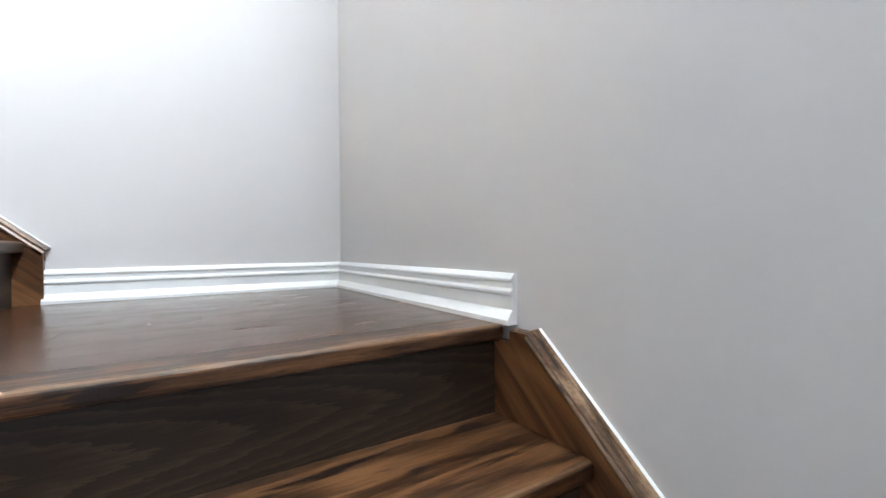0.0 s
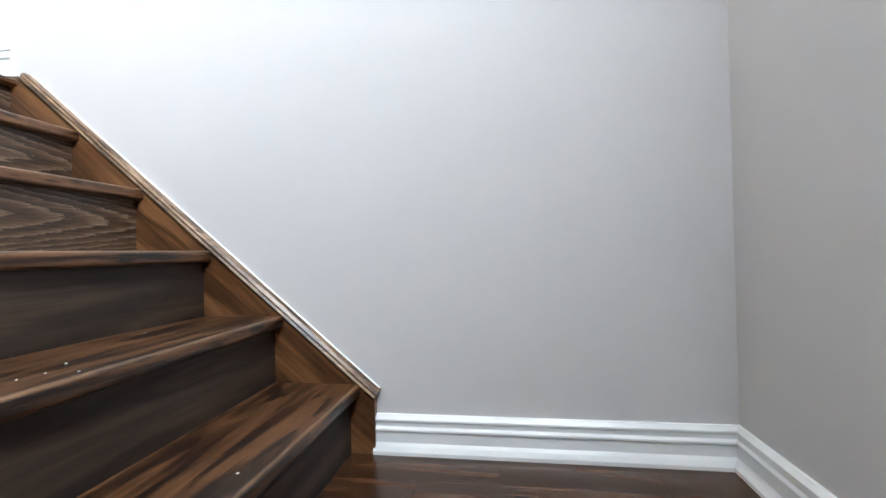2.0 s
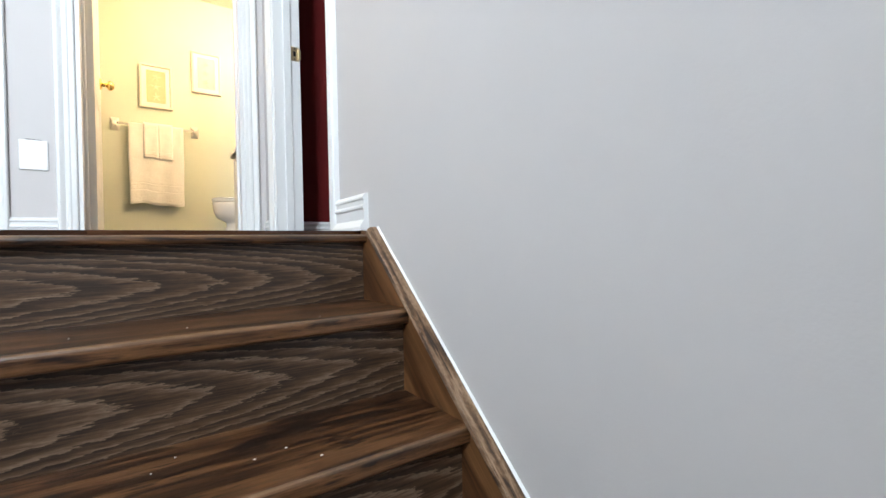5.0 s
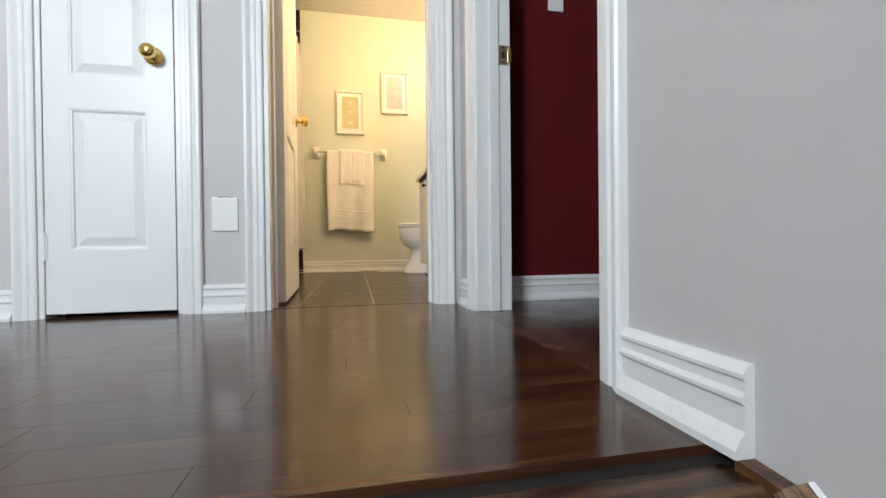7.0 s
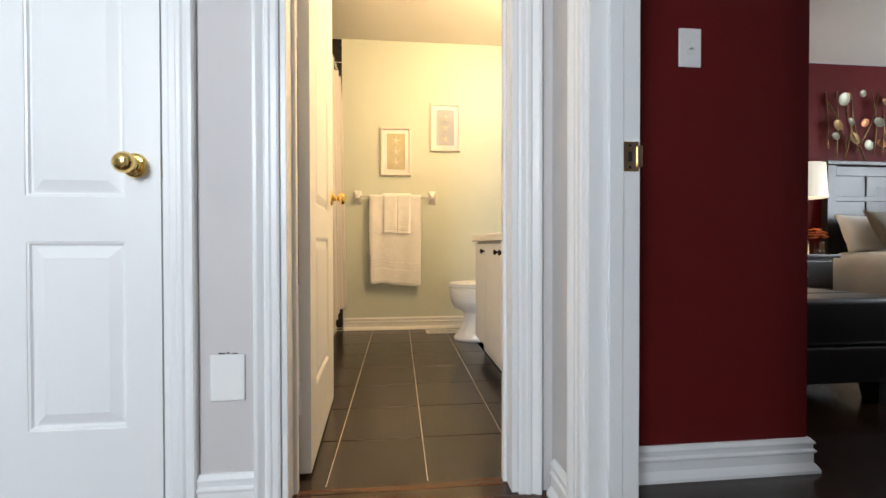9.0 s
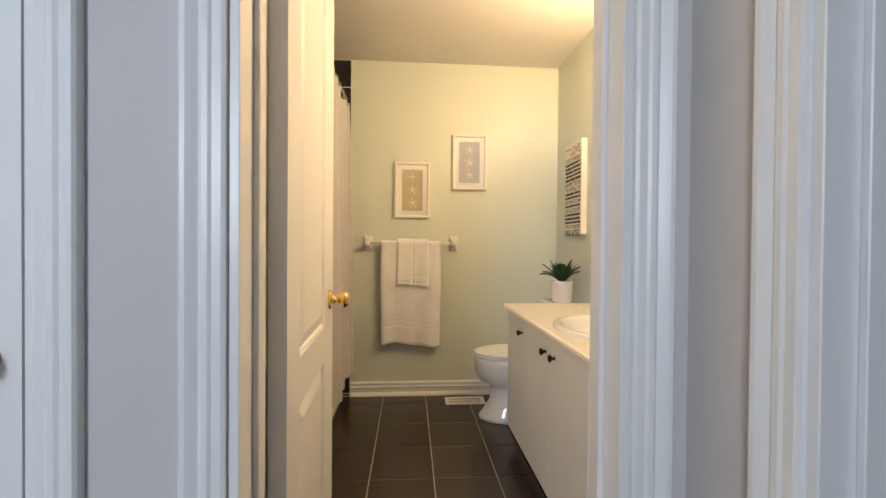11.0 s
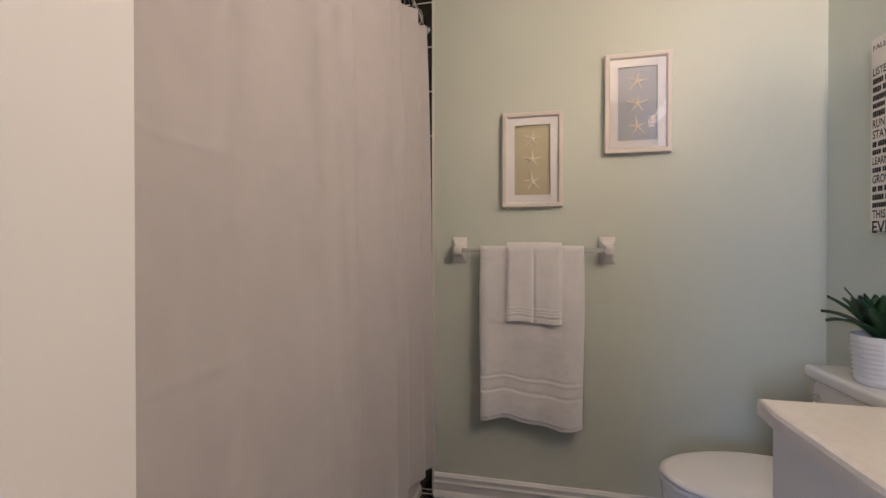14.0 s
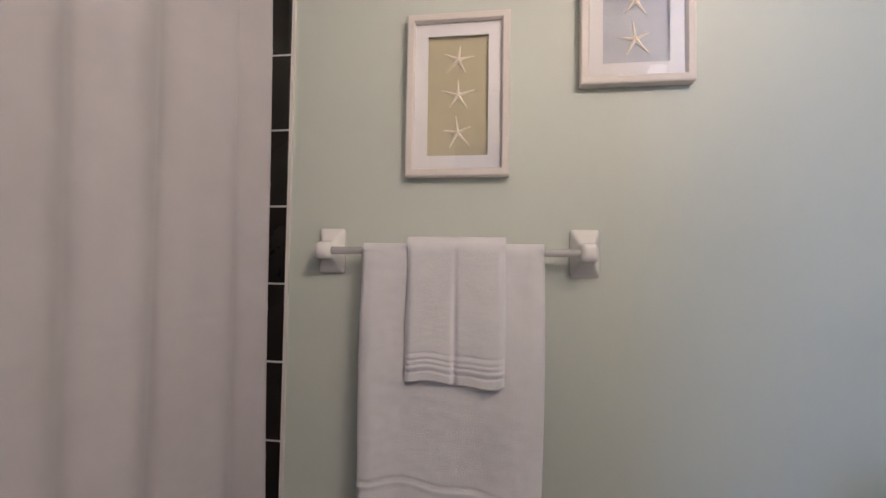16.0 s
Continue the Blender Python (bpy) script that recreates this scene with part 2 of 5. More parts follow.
MIRROR = mat("mirror_silver", (0.90, 0.92, 0.90), 0.0, 1.0)[0]
BLACKLEATHER = paint("black_leather", (0.014, 0.013, 0.013), 0.33, 0.3, 0.5, 140)
BLACKWOOD = paint("black_wood", (0.022, 0.019, 0.018), 0.36, 0.2, 0.0, 60)


# ---- mesh helpers ----
def part(name, bm, material, parent=None, label="", smooth=False):
    me = bpy.data.meshes.new(name)
    bmesh.ops.recalc_face_normals(bm, faces=bm.faces)
    bm.to_mesh(me)
    bm.free()
    me.materials.append(material)
    if smooth:
        me.polygons.foreach_set("use_smooth", [True] * len(me.polygons))
    ob = new(name, me)
    if parent is not None:
        ob.parent = parent
    if label:
        ob["label"] = label
    return ob


def thing(name, at, label, category, group="", rz=0.0, kind=""):
    ob = new(name)
    ob.empty_display_size = 0.1
    ob.matrix_basis = pose(*at, 0, 0, rz)
    return tagged(ob, label, category, group, kind)


def box(bm, x0, x1, y0, y1, z0, z1, bevel=0.0, seg=2):
    r = bmesh.ops.create_cube(bm, size=1.0, matrix=Matrix.LocRotScale(((x0 + x1) / 2, (y0 + y1) / 2, (z0 + z1) / 2), None, (x1 - x0, y1 - y0, z1 - z0)))
    if bevel:
        es = list({e for v in r["verts"] for e in v.link_edges})
        bmesh.ops.bevel(bm, geom=es, offset=bevel, segments=seg, profile=0.6, affect="EDGES")
    return bm


def boxes(*rows, bevel=0.0):
    bm = bmesh.new()
    for r in rows:
        box(bm, *r, bevel=bevel)
    return bm


def lathe(bm, prof, m=None, n=28):
    """Turns (radius, height) rows round z, then moves the result by m."""
    rings = []
    for r, z in prof:
        if r < 1e-5:
            rings.append([bm.verts.new((0, 0, z))])
        else:
            rings.append([bm.verts.new((r * math.cos(a), r * math.sin(a), z)) for a in (2 * math.pi * i / n for i in range(n))])
    for a, b in zip(rings, rings[1:]):
        for i in range(n):
            j = (i + 1) % n
            if len(a) == 1 and len(b) > 1:
                bm.faces.new((a[0], b[i], b[j]))
            elif len(b) == 1 and len(a) > 1:
                bm.faces.new((a[i], a[j], b[0]))
            elif len(a) > 1:
                bm.faces.new((a[i], a[j], b[j], b[i]))
    for end in (rings[0], rings[-1]):
        if len(end) > 2:
            bm.faces.new(end)
    if m is not None:
        bmesh.ops.transform(bm, matrix=m, verts=[v for r in rings for v in r])
    return bm


def loft(bm, rings, close=True, cap=True):
    """Skins rows of points, each row a closed loop."""
    vs = [[bm.verts.new(p) for p in ring] for ring in rings]
    n = len(vs[0])
    for a, b in zip(vs, vs[1:]):
        for i in range(n if close else n - 1):
            j = (i + 1) % n
            bm.faces.new((a[i], a[j], b[j], b[i]))
    if cap and close:
        bm.faces.new(vs[0])
        bm.faces.new(vs[-1])
    return bm


def run(bm, prof, a, b, out, up=(0, 0, 1), ends=(0, 0)):
    """A moulding from a to b; prof rows are (out, up) metres. ends: mitre slope at each end, as along per out."""
    a, b, out, up = Vector(a), Vector(b), Vector(out), Vector(up)
    along = (b - a).normalized()
    return loft(bm, [[a + out * o + up * u + along * (ends[0] * o) for o, u in prof], [b + out * o + up * u + along * (ends[1] * o) for o, u in prof]])


def tube(bm, pts, r, n=10):
    """A round bar along points."""
    pts = [Vector(p) for p in pts]
    rings = []
    for i, p in enumerate(pts):
        d = (pts[min(i + 1, len(pts) - 1)] - pts[max(i - 1, 0)]).normalized()
        side = d.cross(Vector((0, 0, 1)) if abs(d.z) < 0.9 else Vector((1, 0, 0))).normalized()
        top = side.cross(d)
        rad = r[i] if isinstance(r, (list, tuple)) else r
        rings.append([p + side * (rad * math.cos(t)) + top * (rad * math.sin(t)) for t in (2 * math.pi * k / n for k in range(n))])
    return loft(bm, rings)


def structure(name, bm, material, label, category, smooth=False):
    return tagged(part(name, bm, material, None, "", smooth), label, category, "", "structure")


# ---- the setting: shells ----
LAND, RISE, RUN, TOP, CH = -1.14, 0.19, 0.2205, 0.0, 2.44
NY, EX, WX = 1.975, 0.725, -2.69      # north, east and west faces of the hall and stairwell
BX, BY = -5.095, 2.597                  # bathroom's far wall and mirror wall
LOW = LAND - 8 * RISE

structure("wall_north", boxes((-2.69, -2.47, NY, NY + 0.115, LOW, 2.44), (-1.650, EX, NY, NY + 0.115, LOW, 2.44), (-2.47, -1.650, NY, NY + 0.115, 2.05, 2.44), (-2.47, -1.650, NY, NY + 0.115, LOW, -0.02)), GREY, "pale grey painted stairwell wall with a bedroom doorway", "wall")
structure("wall_east", boxes((EX, EX + 0.15, -2.6, -0.40, LOW, CH), (EX, EX + 0.15, 0.30, NY + 0.115, LOW, CH), (EX, EX + 0.15, -0.40, 0.30, LOW, 1.3), (EX, EX + 0.15, -0.40, 0.30, 2.36, CH)), GREY, "pale grey painted stair wall with a high window opening", "wall")
CL0, CL1, BD0, BD1 = 0.474, 0.925, 1.207, 1.872   # closet and bathroom openings
structure("wall_west", boxes((-2.75, WX, -2.6, CL0, 0, CH), (-2.75, WX, CL1, BD0, 0, CH), (-2.75, WX, BD1, NY + 0.115, 0, CH), (-2.75, WX, CL0, CL1, 2.05, CH), (-2.75, WX, BD0, BD1, 2.05, CH)), GREY, "pale grey hall wall with closet and bathroom doorways", "wall")
structure("wall_bath_east", boxes((-2.81, -2.75, -2.6, CL0, 0, CH), (-2.81, -2.75, CL1, BD0, 0, CH), (-2.81, -2.75, BD1, BY, 0, CH), (-2.81, -2.75, CL0, CL1, 2.05, CH), (-2.81, -2.75, BD0, BD1, 2.05, CH)), MINT, "pale mint bathroom wall round the doorway", "wall")
structure("wall_bedroom_entry", boxes((-2.81, -2.71, NY + 0.115, 2.822, 0, CH)), RED, "deep red painted wall beside the bedroom doorway", "wall")
structure("wall_bath_west", boxes((BX - 0.15, BX, 0.2, BY + 0.1, 0, CH)), MINT, "pale mint painted bathroom wall", "wall")
structure("wall_bath_north", boxes((BX, -2.81, BY, BY + 0.12, 0, CH)), MINT, "pale mint painted wall behind the vanity", "wall")
structure("wall_bath_south", boxes((BX, -2.81, 0.18, 0.30, 0, CH)), MINT, "plain pale mint wall behind the bathtub", "wall")
structure("wall_tub_end", boxes((-3.56, -3.46, 0.30, 1.03, 0, CH)), MINT, "pale mint wing wall at the tub's end", "wall")
structure("wall_bedroom_south", boxes((-5.13, -2.81, 2.72, 2.822, 0, CH)), RED, "deep red painted bedroom wall", "wall")
structure("wall_bedroom_west", boxes((-5.28, -5.13, 2.72, 7.9, 0, CH)), RED, "deep red painted wall behind the bed", "wall")
structure("wall_bedroom_north", boxes((-5.13, -4.0, 7.75, 7.9, 0, CH), (-2.2, 0.84, 7.75, 7.9, 0, CH), (-4.0, -2.2, 7.75, 7.9, 0, 0.85), (-4.0, -2.2, 7.75, 7.9, 2.15, CH)), RED, "deep red bedroom wall with a window opening", "wall")
structure("wall_bedroom_east", boxes((0.725, 0.84, NY + 0.115, 7.75, 0, CH)), RED, "plain deep red bedroom wall", "wall")
structure("wall_bedroom_door", boxes((-2.71, -2.47, NY + 0.115, NY + 0.125, 0, CH), (-1.650, EX, NY + 0.115, NY + 0.125, 0, CH), (-2.47, -1.650, NY + 0.115, NY + 0.125, 2.05, CH)), RED, "deep red bedroom face of the doorway wall", "wall")
# the opening here is added to let the hall's fill light in
structure("wall_hall_south", boxes((-2.69, -2.4, -2.6, -2.5, LOW, CH), (-0.8, EX, -2.6, -2.5, LOW, CH), (-2.4, -0.8, -2.6, -2.5, LOW, 0.85), (-2.4, -0.8, -2.6, -2.5, 2.1, CH)), GREY, "plain grey hall wall with an opening for the added window", "wall")
structure("wall_closet_back", boxes((-3.42, -3.36, -2.6, 0.18, 0, CH), (-3.46, -2.81, 0.30, 0.34, 0, CH), (-3.46, -2.81, 1.03, 1.06, 0, CH)), MINT, "plain closet walls behind the closed door", "wall")
structure("wall_stair_side", boxes((-0.345, -0.235, -2.5, 0.90, LOW, -0.24), (-1.375, -0.345, 0.80, 0.90, LOW, -0.24)), GREY, "plain grey wall under the hall beside the stairs", "wall")
structure("ceiling_hall", boxes((-2.75, EX, -2.5, NY, CH, CH + 0.1)), CEIL, "white hall ceiling", "ceiling")
structure("ceiling_bath", boxes((BX, -2.81, 0.3, BY, CH, CH + 0.1)), CEIL, "white painted bathroom ceiling", "ceiling")
structure("ceiling_bedroom", boxes((-5.13, 0.685, 2.09, 7.75, CH + 0.002, CH + 0.1)), CEIL, "white bedroom ceiling", "ceiling")
structure("floor_lower", boxes((-0.345, EX, -2.5, 0.95, LOW - 0.1, LOW)), PLANK_Y, "dark wood floor at the foot of the stairs", "floor")
structure("ground", boxes((-300, 300, -300, 300, LOW - 0.4, LOW - 0.12)), paint("lawn", (0.07, 0.10, 0.035), 0.9, 0.3), "plain green ground outside", "ground")

# floors: dark sub-floors that the planks and tiles lie on
T = 0.012
floor = structure("floor_hall", boxes((-2.75, -1.40, -2.5, NY, -0.24, -T - 0.0005), (-1.40, -0.235, -2.5, 0.90, -0.24, -T - 0.0005), (-2.47, -1.650, NY, NY + 0.125, -0.24, -T - 0.0005)), GROOVE, "glossy dark stained plank floor of the hall", "floor")
floor_bed = structure("floor_bedroom", boxes((-5.13, 0.685, NY + 0.125, 7.75, -0.24, -T - 0.0005)), GROOVE, "glossy dark stained plank floor of the bedroom", "floor")
floor_bath = structure("floor_bath", boxes((BX, -2.75, 0.3, BY, -0.2, -0.0025)), GROUT, "charcoal ceramic tiled bathroom floor", "floor")
floor_land = structure("floor_landing", boxes((-0.30, EX, 0.948, NY, LAND - 0.2, LAND - T - 0.0005)), GROOVE, "glossy dark stained plank stair landing", "floor")

# ---- mouldings ----
BASE = [(0, 0), (0.026, 0), (0.026, 0.010), (0.019, 0.022), (0.013, 0.030), (0.013, 0.058), (0.018, 0.063), (0.018, 0.068), (0.012, 0.074), (0.012, 0.086), (0.016, 0.089), (0.016, 0.094), (0.010, 0.101), (0.007, 0.105), (0, 0.105)]


def baseboard(a, b, out, label="white painted moulded baseboard", ends=(0, 0)):
    ob = structure("baseboard", run(bmesh.new(), BASE, a, b, out, ends=ends), WHITE, label, "baseboard")
    return ob


baseboard((-0.208, NY, LAND), (EX, NY, LAND), (0, -1, 0), ends=(0, -1))
baseboard((EX, 0.885, LAND), (EX, NY, LAND), (-1, 0, 0), ends=(0, -1))
baseboard((-1.600, NY, 0), (-1.380, NY, 0), (0, -1, 0))
baseboard((WX, -2.5, 0), (WX, CL0 - 0.068, 0), (1, 0, 0))
baseboard((WX, CL1 + 0.068, 0), (WX, BD0 - 0.068, 0), (1, 0, 0))
baseboard((-2.665, NY, 0), (-2.535, NY, 0), (0, -1, 0))
baseboard((-2.71, NY + 0.125, 0), (-2.71, 2.822, 0), (1, 0, 0), ends=(0, 1))
baseboard((-2.71, 2.822, 0), (-5.13, 2.822, 0), (0, 1, 0), ends=(-1, 0))
baseboard((-5.13, 2.822, 0), (-5.13, 7.75, 0), (1, 0, 0))
baseboard((BX, 1.072, 0), (BX, BY, 0), (1, 0, 0), "white moulded baseboard on the mint wall", ends=(0, -1))
baseboard((BX, BY, 0), (-4.34, BY, 0), (0, -1, 0), "white moulded baseboard behind the toilet", ends=(1, 0))

CAS = [(0, 0), (0.010, 0), (0.013, 0.006), (0.013, 0.020), (0.016, 0.025), (0.016, 0.034), (0.012, 0.040), (0.018, 0.050), (0.021, 0.056), (0.021, 0.064), (0.016, 0.068), (0, 0.068)]


def casing(name, p, width_dir, height, span, out, label):
    """Three casing boards round an opening; p is the opening's low corner, width_dir leads across it."""
    p, w, o, up = Vector(p), Vector(width_dir), Vector(out), Vector((0, 0, height))
    c = thing(name, (0, 0, 0), label, "door casing", kind="structure")
    part("casing_board", run(bmesh.new(), CAS, p, p + up, o, -w), WHITE, c)
    part("casing_board", run(bmesh.new(), CAS, p + w * span, p + w * span + up, o, w), WHITE, c)
    part("casing_board", run(bmesh.new(), CAS, p - w * 0.068 + up, p + w * (span + 0.068) + up, o, (0, 0, 1)), WHITE, c)
    return c


def jamb(name, axis, lo, hi, d0, d1, h, stop, label):
    """Lining of an opening across the given axis, with stop strips."""
    t = 0.018
    s0, s1 = stop
    c = thing(name, (0, 0, 0), label, "door frame", kind="structure")
    for nm, a, b, e0, e1, z0, z1 in (("side_jamb", lo, lo + t, d0, d1, 0, h), ("side_jamb", hi - t, hi, d0, d1, 0, h), ("head_jamb", lo + t, hi - t, d0, d1, h - t, h), ("door_stop", lo + t, lo + t + 0.011, s0, s1, 0, h - t), ("door_stop", hi - t - 0.011, hi - t, s0, s1, 0, h - t)):
        r = (e0, e1, a, b, z0, z1) if axis == "y" else (a, b, e0, e1, z0, z1)
        part(nm, box(bmesh.new(), *r, bevel=0.0015, seg=1), WHITE, c)
    return c


casing("trim_closet", (WX, CL0, 0), (0, 1, 0), 2.05, CL1 - CL0, (1, 0, 0), "white fluted casing round the closet door")
casing("trim_bath", (WX, BD0, 0), (0, 1, 0), 2.05, BD1 - BD0, (1, 0, 0), "white fluted casing round the bathroom door")
casing("trim_bedroom", (-2.468, NY, 0), (1, 0, 0), 2.05, 0.800, (0, -1, 0), "white fluted casing round the bedroom door")
jamb("jamb_closet", "y", CL0, CL1, -2.81, WX + 0.002, 2.05, (-2.79, -2.772), "white painted closet door lining")
jamb("jamb_bath", "y", BD0, BD1, -2.812, WX + 0.002, 2.05, (-2.77, -2.745), "white painted bathroom door lining")
jb = jamb("jamb_bedroom", "x", -2.47, -1.650, NY - 0.002, NY + 0.127, 2.05, (NY + 0.045, NY + 0.08), "white painted bedroom door lining")

# ---- stairs ----
stairs = thing("staircase", (0, 0, LAND), "dark stained oak stairs rising beside a grey wall", "stairs")
stairs_low = thing("staircase", (0, 0, LAND), "dark stained oak stairs rising to the landing", "stairs")
NX0 = -0.243   # first nosing's front edge


def nosing_board(bm, front, back, half, thick=0.03, along="y"):
    """A tread with a rounded front edge, centred on the origin across its length; front to back along the other axis."""
    r = 0.0095
    prof = [(front + r - r * math.sin(a), -r + r * math.cos(a)) for a in (math.pi * i / 8 for i in range(5))]
    prof += [(front + r - r * math.sin(a), -thick + r + r * math.cos(a)) for a in (math.pi * i / 8 for i in range(4, 9))]
    prof = prof + [(back, -thick), (back, 0)]
    if along == "y":
        return loft(bm, [[(-d, -half, z) for d, z in prof], [(-d, half, z) for d, z in prof]])
    return loft(bm, [[(half, d, z) for d, z in prof], [(-half, d, z) for d, z in prof]])


SY0, SY1 = 0.90, NY - 0.022
for i in range(1, 7):
    zt = i * RISE
    xn = NX0 - (i - 1) * RUN
    tr = part("tread", nosing_board(bmesh.new(), 0, RUN + 0.035 if i < 6 else 0.0774, (SY1 - SY0) / 2, 0.034 if i < 6 else 0.021), TREAD, stairs, "worn rounded nosing" if i == 6 else "")
    tr.location = (xn, (SY0 + SY1) / 2, zt - (0.013 if i == 6 else 0.0))
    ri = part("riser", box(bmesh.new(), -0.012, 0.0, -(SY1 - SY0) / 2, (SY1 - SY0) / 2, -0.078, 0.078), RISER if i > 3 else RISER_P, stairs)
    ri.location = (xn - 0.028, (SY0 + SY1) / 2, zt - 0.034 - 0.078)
# wall stringer with a moulded cap
slope = RISE / RUN
xe, xt = -0.202, -1.385


def string_z(x):
    return 0.163 + (xe - x) * slope


s_bm = bmesh.new()
ring = [(xe, 0), (xe, string_z(xe)), (xt + 0.055, string_z(xt + 0.055)), (xt, 6 * RISE), (xt, 5 * RISE), (xt, 4.6 * RISE), (xe - 0.3, 0)]
loft(s_bm, [[(x, SY1, z) for x, z in ring], [(x, NY, z) for x, z in ring]])
part("stringer", s_bm, STRING, stairs, "orange-brown stained skirt board")
cap_prof = [(0, -0.014), (0.024, -0.014), (0.030, -0.006), (0.026, 0.0), (0.030, 0.006), (0.024, 0.014), (0, 0.016)]
up_dir = Vector((RISE, 0, RUN)).normalized()
x_top = xt + 0.055
part("cap_moulding", run(bmesh.new(), [(o, u) for o, u in cap_prof], (xe + 0.004, NY, string_z(xe + 0.004)), (x_top, NY, string_z(x_top)), (0, -1, 0), up_dir), CAPW, stairs, "rounded cap strip with worn edges")
part("caulk_line", run(bmesh.new(), [(0, 0.012), (0.008, 0.0138), (0.005, 0.0162), (0.002, 0.0172), (0, 0.0175)], (xe, NY, string_z(xe)), (x_top, NY, string_z(x_top)), (0, -1, 0), up_dir), WHITE, stairs, "white caulk along the wall")

# lower flight
LX0, LX1 = -0.235, EX - 0.022
LN = 0.905
for i in range(0, 8):
    zt = -i * RISE
    yn = LN - i * RUN
    tr = part("tread", nosing_board(bmesh.new(), 0, RUN + 0.035 if i else 0.09, (LX1 - LX0) / 2, 0.034, "x"), TREAD_X, stairs_low)
    tr.location = ((LX0 + LX1) / 2, yn, zt)
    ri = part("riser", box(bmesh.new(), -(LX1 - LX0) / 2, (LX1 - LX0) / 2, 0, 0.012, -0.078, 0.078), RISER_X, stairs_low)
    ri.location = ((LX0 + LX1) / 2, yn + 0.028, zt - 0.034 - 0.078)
s_bm = bmesh.new()
ye = LN - 7.4 * RUN
ring = [(0.95, -0.3), (0.95, -0.035), (0.885, -0.035), (0.885, -0.010), (0.83, -0.010), (ye, -0.010 + (ye - 0.83) * slope), (ye, -8 * RISE), (ye + 0.3, -8 * RISE)]
loft(s_bm, [[(LX1, y, z) for y, z in ring], [(EX, y, z) for y, z in ring]])
part("stringer", s_bm, STRING_Y, stairs_low, "orange-brown stained skirt board")
up_y = Vector((0, -RISE, RUN)).normalized()
cap = bmesh.new()
run(cap, cap_prof, (EX, 0.83, -0.010), (EX, ye, -0.010 + (ye - 0.83) * slope), (-1, 0, 0), up_y)
run(cap, [(o * 0.62, u * 0.62) for o, u in cap_prof], (EX, 0.885, -0.017), (EX, 0.832, -0.017), (-1, 0, 0), (0, 0, 1))
part("cap_moulding", cap, CAPW_Y, stairs_low, "rounded cap strip with worn edges")
part("caulk_line", run(bmesh.new(), [(0, 0.012), (0.008, 0.0138), (0.005, 0.0162), (0.002, 0.0172), (0, 0.0175)], (EX, 0.83, -0.010), (EX, ye, -0.010 + (ye - 0.83) * slope), (-1, 0, 0), up_y), WHITE, stairs_low, "white caulk along the wall")


# pale crumbs of lint lying on the treads and the landing
rs = random.Random(21)
lint = bmesh.new()
for i in range(46):
    k = rs.choice((0, 1, 2, 3, 3, 4, 4, 5, 5))
    if k == 0:
        cx, cy = rs.uniform(-0.1, 0.6), rs.uniform(1.1, 1.85)
    else:
        cx, cy = NX0 - (k - 1) * RUN - rs.uniform(0.02, 0.20), rs.uniform(1.10, 1.90)
    cz = LAND + k * RISE
    a, h = rs.uniform(0.0008, 0.0018), rs.uniform(0.0006, 0.0014)
    m = len(lint.verts)
    box(lint, -a * rs.uniform(0.6, 1.6), a, -a, a * rs.uniform(0.6, 1.8), 0.0, h)
    lint.verts.ensure_lookup_table()
    bmesh.ops.transform(lint, matrix=pose(cx, cy, cz, 0, 0, rs.uniform(0, 180)), verts=lint.verts[m:])
tagged(part("lint", lint, paint("lint_white", (0.70, 0.68, 0.64), 0.9)), "tiny pale crumbs of lint on the dark stairs", "lint", "", "stuff")

# ---- doors ----
PM = [(0, 0), (-0.0018, 0.0012), (-0.0030, 0.006), (-0.0085, 0.009), (-0.0095, 0.012), (-0.0088, 0.016), (-0.0010, 0.043)]


def panel_frame(bm, x0, x1, z0, z1, y, side):
    """A moulded, raised door panel on the face at y; side is -1 or 1. Rings step inward with the moulding's relief."""
    rings = []
    for o, w in PM:
        d = y + side * o
        rings.append([(x0 + w, d, z0 + w), (x1 - w, d, z0 + w), (x1 - w, d, z1 - w), (x0 + w, d, z1 - w)])
    vs = [[bm.verts.new(p) for p in r] for r in rings]
    for a, b in zip(vs, vs[1:]):
        for i in range(4):
            bm.faces.new((a[i], a[(i + 1) % 4], b[(i + 1) % 4], b[i]))
    bm.faces.new(vs[-1])
    return bm


